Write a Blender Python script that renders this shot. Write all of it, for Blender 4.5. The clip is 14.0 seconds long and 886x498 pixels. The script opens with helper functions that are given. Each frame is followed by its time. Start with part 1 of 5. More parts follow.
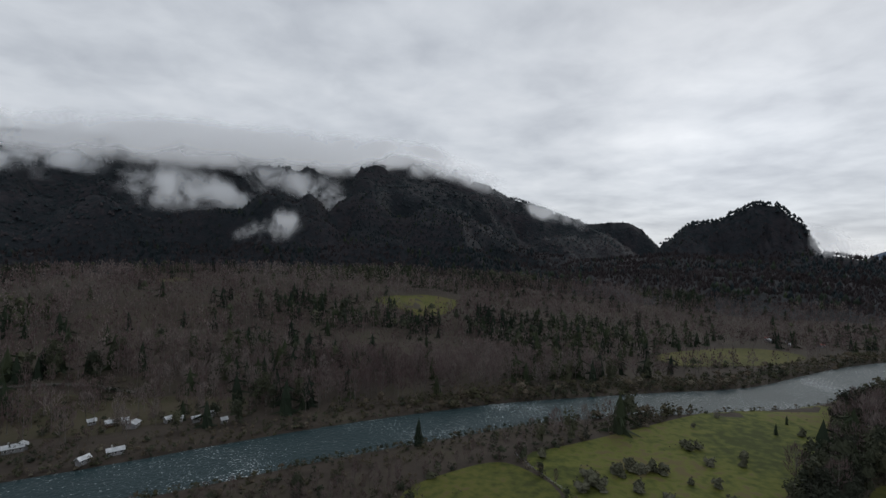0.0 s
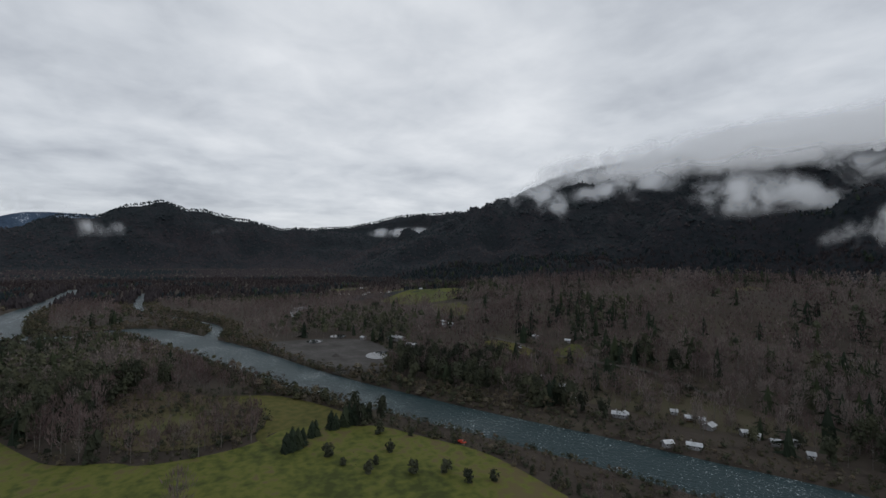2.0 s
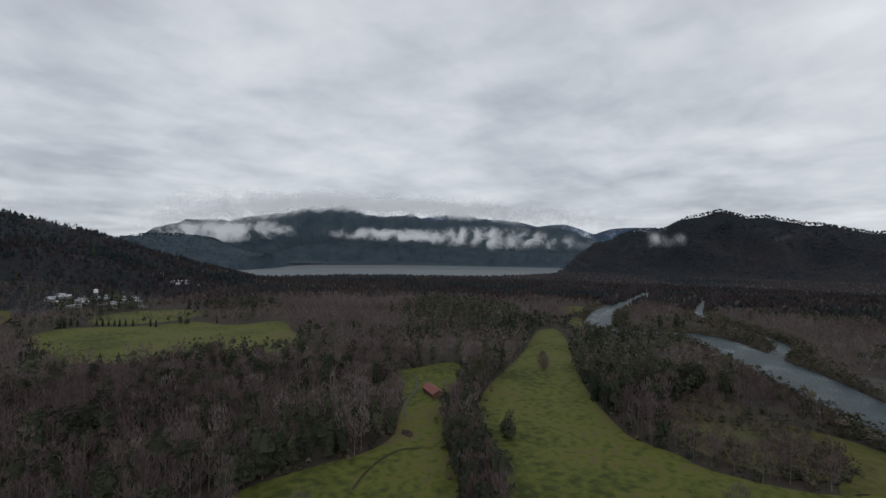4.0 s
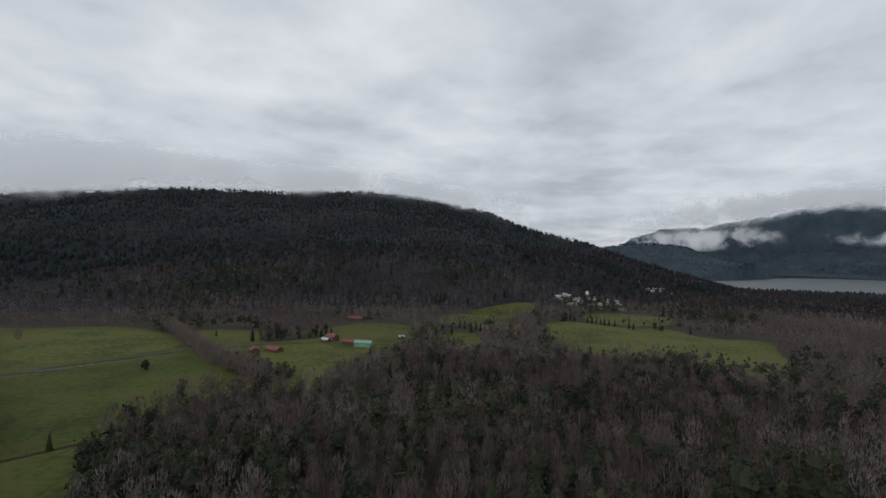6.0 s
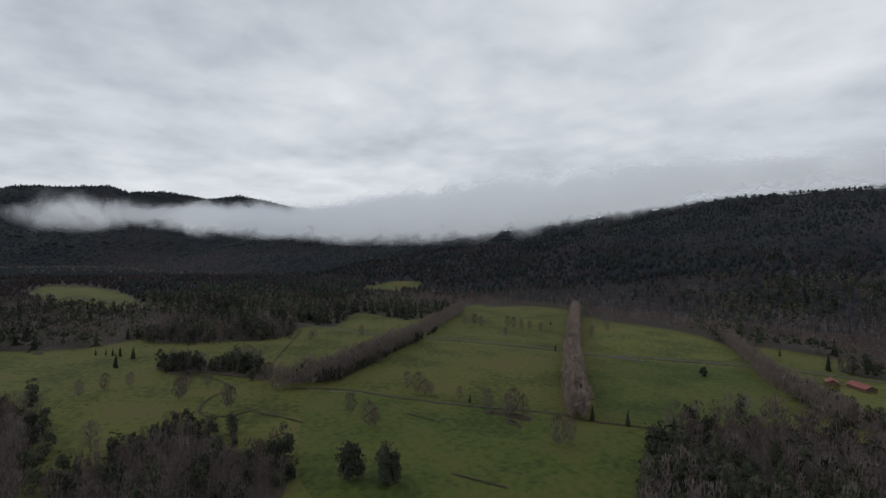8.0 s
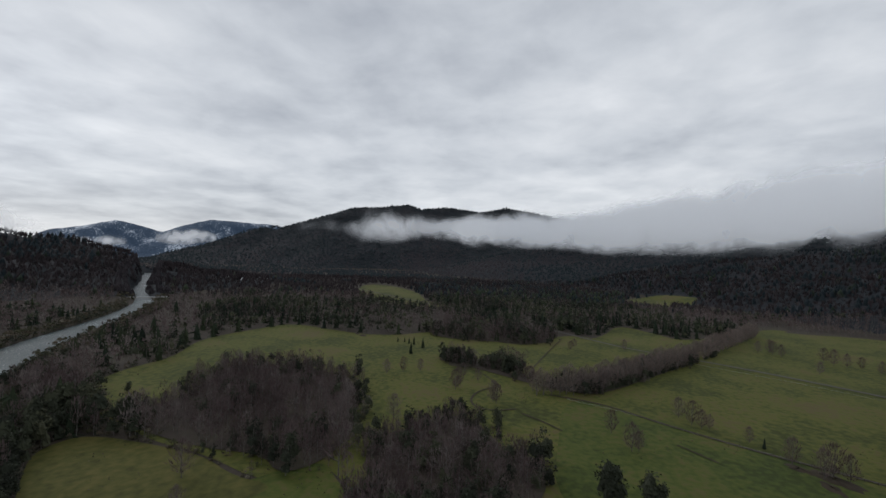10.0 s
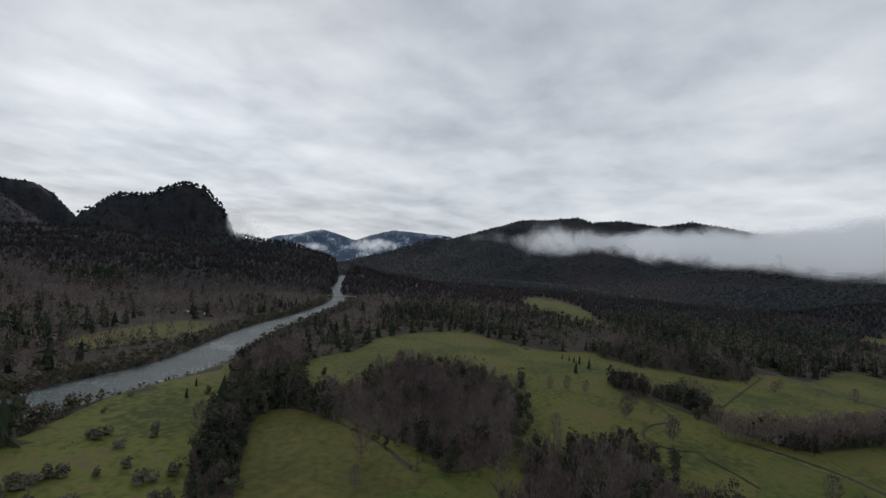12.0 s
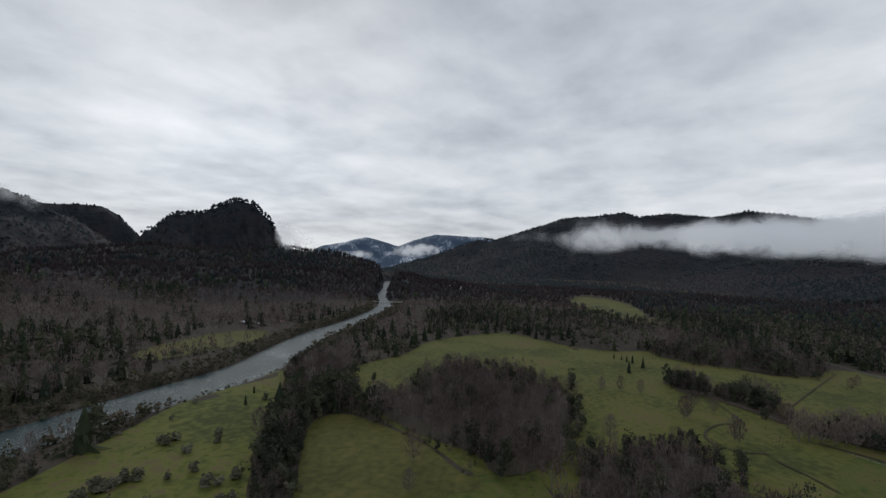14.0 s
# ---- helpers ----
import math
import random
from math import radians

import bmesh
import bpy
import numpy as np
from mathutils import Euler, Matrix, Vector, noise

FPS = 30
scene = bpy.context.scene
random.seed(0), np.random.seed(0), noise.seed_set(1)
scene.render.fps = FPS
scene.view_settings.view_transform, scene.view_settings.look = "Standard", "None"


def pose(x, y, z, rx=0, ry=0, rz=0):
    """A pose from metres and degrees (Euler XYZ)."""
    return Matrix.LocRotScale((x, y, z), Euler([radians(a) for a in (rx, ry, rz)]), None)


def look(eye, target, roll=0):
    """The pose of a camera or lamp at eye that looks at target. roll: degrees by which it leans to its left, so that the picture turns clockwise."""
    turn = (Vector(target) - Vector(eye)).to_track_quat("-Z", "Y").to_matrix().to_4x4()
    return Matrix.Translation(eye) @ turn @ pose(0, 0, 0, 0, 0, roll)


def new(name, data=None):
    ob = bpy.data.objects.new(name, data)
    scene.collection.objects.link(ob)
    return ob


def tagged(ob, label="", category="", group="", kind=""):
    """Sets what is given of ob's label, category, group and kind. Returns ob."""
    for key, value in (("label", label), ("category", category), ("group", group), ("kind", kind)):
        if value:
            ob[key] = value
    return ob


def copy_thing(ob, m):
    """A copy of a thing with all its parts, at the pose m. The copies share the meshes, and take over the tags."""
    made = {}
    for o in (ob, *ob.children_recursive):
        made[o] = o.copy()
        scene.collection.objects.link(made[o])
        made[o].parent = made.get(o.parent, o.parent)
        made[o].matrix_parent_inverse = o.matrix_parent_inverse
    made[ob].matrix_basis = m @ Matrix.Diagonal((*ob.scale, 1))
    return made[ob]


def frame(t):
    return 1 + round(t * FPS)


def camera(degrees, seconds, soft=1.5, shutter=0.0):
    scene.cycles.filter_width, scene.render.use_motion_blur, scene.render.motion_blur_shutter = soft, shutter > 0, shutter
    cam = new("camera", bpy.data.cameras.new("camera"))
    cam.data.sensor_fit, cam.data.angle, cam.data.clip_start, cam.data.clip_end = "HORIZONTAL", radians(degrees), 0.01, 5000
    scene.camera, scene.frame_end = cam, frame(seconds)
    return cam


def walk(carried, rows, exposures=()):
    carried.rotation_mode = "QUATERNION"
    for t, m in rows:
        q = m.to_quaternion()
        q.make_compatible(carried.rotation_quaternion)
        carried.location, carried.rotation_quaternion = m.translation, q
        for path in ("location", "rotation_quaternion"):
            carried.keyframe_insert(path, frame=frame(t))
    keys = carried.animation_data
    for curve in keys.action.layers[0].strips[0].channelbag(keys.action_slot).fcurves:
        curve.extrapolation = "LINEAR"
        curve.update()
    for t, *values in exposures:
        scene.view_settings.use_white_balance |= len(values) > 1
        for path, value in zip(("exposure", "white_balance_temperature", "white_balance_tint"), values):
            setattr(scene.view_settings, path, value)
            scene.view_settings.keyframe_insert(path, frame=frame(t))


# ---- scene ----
from mathutils import geometry

cam = camera(88, 14.0, soft=1.5)

# seconds, yaw, pitch, roll; the drone hovers 100 m over the valley floor and turns to its left
TURN = [
    (0.0, 0.01, 0.79, -1.03), (0.5, 16.39, 0.81, -1.33), (1.0, 32.1, 0.76, -1.03), (1.5, 48.24, 0.68, -1.1),
    (2.0, 63.95, 0.62, -0.88), (2.5, 80.06, 0.61, -0.82), (3.0, 95.94, 0.53, -1.06), (3.5, 111.4, 0.61, -0.71),
    (4.0, 126.64, 0.64, -0.95), (4.2, 132.8, 0.6, -0.94), (6.3, 190.26, 0.52, -1.35), (6.5, 196.72, 0.51, -1.32),
    (7.0, 212.93, 0.44, -1.18), (7.5, 229.37, 0.37, -1.17), (8.0, 243.67, 0.36, -1.23), (8.5, 258.43, 0.44, -2.2),
    (9.0, 267.38, 0.78, -2.25), (9.2, 268.02, 0.77, -1.77), (11.3, 291.38, 1.06, -4.34), (11.5, 292.46, 1.37, -4.44),
    (12.0, 295.92, 1.07, -4.31), (12.5, 300.35, 1.15, -2.13), (13.0, 301.87, 1.19, -1.71), (13.5, 301.59, 1.2, -1.75),
    (14.0, 301.26, 1.15, -1.78),
]
walk(cam, [(t, pose(0, 0, 100, 90 + p, r, yaw)) for t, yaw, p, r in TURN])

# ---- sky and sun: a closed overcast deck, thin at the horizon ----
world = bpy.data.worlds.new("overcast")
scene.world = world
world.use_nodes = True
wn, wl = world.node_tree.nodes, world.node_tree.links
wn.clear()


def wnode(kind, **values):
    n = wn.new(kind)
    for k, val in values.items():
        n.inputs[k].default_value = val
    return n


def wmath(op, a, b):
    n = wn.new("ShaderNodeMath")
    n.operation = op
    for i, s in enumerate((a, b)):
        if isinstance(s, (int, float)):
            n.inputs[i].default_value = s
        else:
            wl.new(s, n.inputs[i])
    return n.outputs[0]


sky = wn.new("ShaderNodeTexSky")
sky.sky_type, sky.sun_disc = "NISHITA", False
sky.sun_elevation, sky.sun_rotation = radians(35), radians(34)
clear = wnode("ShaderNodeBackground", Strength=0.1)
wl.new(sky.outputs[0], clear.inputs[0])
coord = wn.new("ShaderNodeTexCoord")
sep = wn.new("ShaderNodeSeparateXYZ")
wl.new(coord.outputs["Generated"], sep.inputs[0])
rise = wmath("ADD", wmath("MAXIMUM", sep.outputs[2], 0.0), 0.15)
deck = wn.new("ShaderNodeCombineXYZ")
wl.new(wmath("DIVIDE", sep.outputs[0], rise), deck.inputs[0])
wl.new(wmath("DIVIDE", sep.outputs[1], rise), deck.inputs[1])
broad = wnode("ShaderNodeTexNoise", Scale=0.42, Detail=4.0, Roughness=0.5, Distortion=0.2)
fine = wnode("ShaderNodeTexNoise", Scale=1.35, Detail=5.0, Roughness=0.52, Distortion=0.15)
wl.new(deck.outputs[0], broad.inputs["Vector"])
wl.new(deck.outputs[0], fine.inputs["Vector"])
puffs = wnode("ShaderNodeTexNoise", Scale=3.4, Detail=7.0, Roughness=0.55, Distortion=0.3)
wl.new(deck.outputs[0], puffs.inputs["Vector"])
mixed = wmath("ADD", wmath("ADD", wmath("MULTIPLY", broad.outputs[0], 0.42), wmath("MULTIPLY", fine.outputs[0], 0.38)), wmath("MULTIPLY", puffs.outputs[0], 0.20))
ramp = wn.new("ShaderNodeValToRGB")
wl.new(mixed, ramp.inputs[0])
el = ramp.color_ramp.elements
el[0].position, el[0].color = 0.33, (0.34, 0.37, 0.425, 1)
el[1].position, el[1].color = 0.69, (0.86, 0.885, 0.92, 1)
mid = el.new(0.5)
mid.color = (0.60, 0.635, 0.685, 1)
# the deck thins towards the sun
sunward = wn.new("ShaderNodeVectorMath")
sunward.operation = "DOT_PRODUCT"
wl.new(coord.outputs["Generated"], sunward.inputs[0])
sunward.inputs[1].default_value = (0.55, 0.815, 0.18)
glow = wmath("ADD", 1.0, wmath("MULTIPLY", wmath("POWER", wmath("MAXIMUM", sunward.outputs["Value"], 0.0), 40.0), 0.20))
bright = wn.new("ShaderNodeVectorMath")
bright.operation = "SCALE"
wl.new(ramp.outputs[0], bright.inputs[0])
wl.new(glow, bright.inputs["Scale"])
cloudy = wnode("ShaderNodeBackground", Strength=1.0)
wl.new(bright.outputs[0], cloudy.inputs[0])
blend = wnode("ShaderNodeMixShader", Fac=0.95)
wl.new(clear.outputs[0], blend.inputs[1])
wl.new(cloudy.outputs[0], blend.inputs[2])
wout = wn.new("ShaderNodeOutputWorld")
wl.new(blend.outputs[0], wout.inputs[0])

sun = new("sun", bpy.data.lights.new("sun", "SUN"))
sun.data.energy, sun.data.angle, sun.data.color = 0.6, radians(25), (1.0, 0.97, 0.93)
sun.matrix_world = look((700, 1040, 900), (0, 0, 0))


# ---- materials ----
def rgba(c):
    return (*c, 1.0)


def material(name, colours, scale=0.05, rough=0.9, grain=0.0, bump=0.0, tone=0.0, rand=0.0, spec=0.2, detail=6.0, metal=0.0, spread=0.2):
    """Mottled surface: colours along a broad noise, a finer grain over it, tone: weight of the mesh's own tone per plant."""
    m = bpy.data.materials.new(name)
    m.use_nodes = True
    n, l = m.node_tree.nodes, m.node_tree.links
    p = n["Principled BSDF"]
    p.inputs["Roughness"].default_value = rough
    p.inputs["Specular IOR Level"].default_value = spec
    p.inputs["Metallic"].default_value = metal
    tc = n.new("ShaderNodeTexCoord")
    no = n.new("ShaderNodeTexNoise")
    no.inputs["Scale"].default_value, no.inputs["Detail"].default_value = scale, detail
    no.inputs["Roughness"].default_value = 0.6
    l.new(tc.outputs["Object"], no.inputs["Vector"])
    fac = no.outputs[0]

    def op(kind, a, b):
        x = n.new("ShaderNodeMath")
        x.operation = kind
        for i, s in enumerate((a, b)):
            if isinstance(s, (int, float)):
                x.inputs[i].default_value = s
            else:
                l.new(s, x.inputs[i])
        return x.outputs[0]

    if grain:
        g = n.new("ShaderNodeTexNoise")
        g.inputs["Scale"].default_value, g.inputs["Detail"].default_value = scale * 14, 4
        l.new(tc.outputs["Object"], g.inputs["Vector"])
        fac = op("ADD", fac, op("MULTIPLY", op("SUBTRACT", g.outputs[0], 0.5), grain))
    if tone:
        a = n.new("ShaderNodeAttribute")
        a.attribute_name = "tone"
        fac = op("ADD", op("MULTIPLY", fac, 1 - tone), op("MULTIPLY", a.outputs["Fac"], tone))
    if rand:
        o = n.new("ShaderNodeObjectInfo")
        fac = op("ADD", op("MULTIPLY", fac, 1 - rand), op("MULTIPLY", o.outputs["Random"], rand))
    r = n.new("ShaderNodeValToRGB")
    e = r.color_ramp.elements
    lo, hi = (0.1, 0.9) if (tone or rand) else (0.5 - spread, 0.5 + spread)
    e[0].position, e[0].color = lo, rgba(colours[0])
    e[1].position, e[1].color = hi, rgba(colours[-1])
    for i, c in enumerate(colours[1:-1], 1):
        e.new(lo + (hi - lo) * i / (len(colours) - 1)).color = rgba(c)
    l.new(fac, r.inputs[0])
    l.new(r.outputs[0], p.inputs["Base Color"])
    if bump:
        b = n.new("ShaderNodeBump")
        b.inputs["Distance"].default_value = bump
        l.new(fac, b.inputs["Height"])
        l.new(b.outputs[0], p.inputs["Normal"])
    return m


M_FLOOR = material("forest_floor", [(0.030, 0.024, 0.019), (0.044, 0.035, 0.028), (0.048, 0.043, 0.028)], 0.02, grain=0.5, bump=0.6)
# dark slope colour with a blue cast painted in for aerial haze
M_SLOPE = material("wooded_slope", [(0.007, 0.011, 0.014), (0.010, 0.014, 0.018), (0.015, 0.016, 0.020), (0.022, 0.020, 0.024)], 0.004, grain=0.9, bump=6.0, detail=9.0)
M_GRASS = material("pasture", [(0.034, 0.041, 0.008), (0.055, 0.063, 0.012), (0.078, 0.082, 0.016), (0.082, 0.068, 0.026)], 0.016, grain=0.75, bump=0.35, spread=0.17)
M_LUSH = material("lush_pasture", [(0.028, 0.040, 0.007), (0.043, 0.059, 0.010), (0.060, 0.072, 0.013), (0.072, 0.068, 0.020)], 0.018, grain=0.75, bump=0.35, spread=0.17)
M_BRIGHT = material("bright_pasture", [(0.036, 0.045, 0.009), (0.062, 0.073, 0.014), (0.090, 0.098, 0.019), (0.090, 0.074, 0.032)], 0.014, grain=0.85, bump=0.25, spread=0.18)
M_OLIVE = material("olive_pasture", [(0.040, 0.042, 0.009), (0.063, 0.063, 0.014), (0.088, 0.078, 0.021)], 0.016, grain=0.8, bump=0.25, spread=0.18)
M_ROUGH = material("rough_pasture", [(0.060, 0.062, 0.020), (0.066, 0.058, 0.026), (0.070, 0.053, 0.036)], 0.025, grain=0.6, bump=0.5, spread=0.18)
M_SCRUBLAND = material("scrubby_ground", [(0.044, 0.044, 0.020), (0.054, 0.047, 0.028), (0.064, 0.052, 0.037)], 0.05, grain=0.6, bump=0.3)
M_GRAVEL = material("gravel", [(0.034, 0.031, 0.028), (0.052, 0.049, 0.046), (0.080, 0.076, 0.072)], 0.05, grain=0.5, bump=0.3)
M_ROAD = material("worn_road", [(0.055, 0.052, 0.046), (0.095, 0.090, 0.080)], 0.08, grain=0.4)
M_DITCH = material("ditch_soil", [(0.025, 0.020, 0.014), (0.050, 0.038, 0.026)], 0.2, grain=0.4)
M_TWIG = material("bare_twigs", [(0.066, 0.045, 0.046), (0.099, 0.070, 0.069), (0.132, 0.099, 0.095), (0.18, 0.152, 0.142)], 0.15, tone=0.75)
M_BARK = material("lichened_bark", [(0.07, 0.06, 0.055), (0.18, 0.17, 0.155)], 0.6, grain=0.3)
M_LEAF = material("evergreen_leaves", [(0.017, 0.020, 0.014), (0.028, 0.033, 0.021), (0.044, 0.049, 0.030), (0.068, 0.069, 0.042)], 0.2, tone=0.7)
M_NEEDLE = material("conifer_needles", [(0.010, 0.016, 0.011), (0.02, 0.03, 0.018), (0.035, 0.045, 0.022)], 0.2, tone=0.7)
M_POPLAR = material("poplar_twigs", [(0.20, 0.158, 0.132), (0.27, 0.215, 0.182), (0.33, 0.27, 0.232)], 0.1, rand=0.35)
M_ROW = material("row_twigs", [(0.11, 0.086, 0.076), (0.18, 0.144, 0.128), (0.25, 0.205, 0.182)], 0.15, tone=0.5)
# both mountain canopies carry the haze as a bluish tint in their colour
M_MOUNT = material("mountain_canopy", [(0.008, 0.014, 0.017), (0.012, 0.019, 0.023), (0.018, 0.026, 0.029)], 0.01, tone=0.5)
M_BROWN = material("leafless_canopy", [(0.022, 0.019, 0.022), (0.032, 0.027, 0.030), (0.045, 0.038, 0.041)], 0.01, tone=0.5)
M_SHRUB = material("bank_shrubs", [(0.032, 0.035, 0.018), (0.051, 0.050, 0.027), (0.082, 0.065, 0.047), (0.115, 0.104, 0.077)], 0.1, tone=0.8)
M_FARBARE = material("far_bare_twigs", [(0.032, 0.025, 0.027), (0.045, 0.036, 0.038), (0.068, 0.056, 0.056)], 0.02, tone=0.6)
M_BUSH = material("grey_olive_leaves", [(0.050, 0.053, 0.031), (0.085, 0.086, 0.057), (0.13, 0.125, 0.095)], 0.2, tone=0.5)
M_WHITE = material("white_boards", [(0.62, 0.62, 0.60), (0.78, 0.78, 0.77)], 0.4)
M_GREY = material("weathered_boards", [(0.16, 0.16, 0.165), (0.28, 0.28, 0.29)], 0.4)
M_TIN = material("zinc_roof", [(0.30, 0.32, 0.34), (0.56, 0.58, 0.60)], 0.4, rough=0.45, metal=0.3)
M_RED = material("red_roof", [(0.15, 0.048, 0.040), (0.23, 0.082, 0.070)], 0.3, rough=0.6)
M_GREENROOF = material("green_roof", [(0.14, 0.27, 0.20), (0.21, 0.36, 0.27)], 0.3, rough=0.5)
M_TIMBER = material("brown_boards", [(0.07, 0.045, 0.03), (0.14, 0.09, 0.06)], 0.5)
M_GLASS = material("dark_glass", [(0.02, 0.022, 0.025), (0.03, 0.033, 0.036)], 0.5, rough=0.1, spec=0.5)
M_STONE = material("grey_stone", [(0.22, 0.22, 0.21), (0.38, 0.37, 0.35)], 0.4, grain=0.4)
# blues are painted distance haze; the palest tone is snow
M_HAZE_SNOW = material("haze_blue_snow_slopes", [(0.030, 0.052, 0.088), (0.045, 0.072, 0.115), (0.06, 0.09, 0.135), (0.5, 0.55, 0.62)], 0.006, grain=0.7)
# canopy beyond the lake: distance haze mixed into the base colour as pale blue
M_HAZEWOOD = material("haze_tinted_far_forest", [(0.026, 0.042, 0.056), (0.037, 0.055, 0.070), (0.050, 0.068, 0.084)], 0.008, grain=0.8, bump=5.0)
M_REDCAR = material("red_paint", [(0.45, 0.05, 0.03), (0.5, 0.07, 0.04)], 1.0, rough=0.35)


def water(name, deep, flecks, wave, rough):
    m = bpy.data.materials.new(name)
    m.use_nodes = True
    n, l = m.node_tree.nodes, m.node_tree.links
    p = n["Principled BSDF"]
    p.inputs["Roughness"].default_value = rough
    p.inputs["IOR"].default_value = 1.33
    p.inputs["Specular IOR Level"].default_value = 0.12 if flecks else 0.5
    tc = n.new("ShaderNodeTexCoord")
    no = n.new("ShaderNodeTexNoise")
    no.inputs["Scale"].default_value, no.inputs["Detail"].default_value = wave, 6
    l.new(tc.outputs["Object"], no.inputs["Vector"])
    b = n.new("ShaderNodeBump")
    b.inputs["Distance"].default_value, b.inputs["Strength"].default_value = 0.5, 0.9 if wave > 0.1 else 0.05
    l.new(no.outputs[0], b.inputs["Height"])
    l.new(b.outputs[0], p.inputs["Normal"])
    p.inputs["Base Color"].default_value = rgba(deep)
    if flecks:
        big = n.new("ShaderNodeTexNoise")
        big.inputs["Scale"].default_value, big.inputs["Detail"].default_value = 0.018, 3
        small = n.new("ShaderNodeTexNoise")
        small.inputs["Scale"].default_value, small.inputs["Detail"].default_value = 0.9, 5
        small.inputs["Roughness"].default_value = 0.65
        for x in (big, small):
            l.new(tc.outputs["Object"], x.inputs["Vector"])
        add = n.new("ShaderNodeMath")
        add.operation = "MULTIPLY_ADD"
        l.new(big.outputs[0], add.inputs[0])
        add.inputs[1].default_value = 0.35
        l.new(small.outputs[0], add.inputs[2])
        r = n.new("ShaderNodeValToRGB")
        e = r.color_ramp.elements
        e[0].position, e[0].color = flecks, rgba(deep)
        e[1].position, e[1].color = flecks + 0.07, (0.62, 0.68, 0.70, 1)
        l.new(add.outputs[0], r.inputs[0])
        l.new(r.outputs[0], p.inputs["Base Color"])
    return m


M_RIVER = water("river_water", (0.019, 0.036, 0.040), 0.783, 0.5, 0.34)
M_LAKE = water("lake_water", (0.09, 0.108, 0.118), 0, 0.02, 0.5)
M_POND = water("pond_water", (0.03, 0.034, 0.036), 0, 0.02, 0.08)


# ---- the lie of the land ----
def hashed(ix, iy, seed):
    h = (ix * 374761393 + iy * 668265263 + seed * 974634777) & 0xFFFFFFFF
    h = ((h ^ (h >> 13)) * 1274126177) & 0xFFFFFFFF
    return ((h ^ (h >> 16)) & 0xFFFF) / 65535.0


def smooth_noise(x, y, seed=0):
    ix, iy = np.floor(x).astype(np.int64), np.floor(y).astype(np.int64)
    fx, fy = x - ix, y - iy
    fx, fy = fx * fx * (3 - 2 * fx), fy * fy * (3 - 2 * fy)
    a, b = hashed(ix, iy, seed), hashed(ix + 1, iy, seed)
    c, d = hashed(ix, iy + 1, seed), hashed(ix + 1, iy + 1, seed)
    return (a * (1 - fx) + b * fx) * (1 - fy) + (c * (1 - fx) + d * fx) * fy


def fbm(x, y, size, octaves=4, seed=0):
    total, amp, norm = 0.0, 1.0, 0.0
    for i in range(octaves):
        total = total + amp * smooth_noise(x / size, y / size, seed + i)
        norm += amp
        amp *= 0.5
        size = size / 2.03
    return total / norm


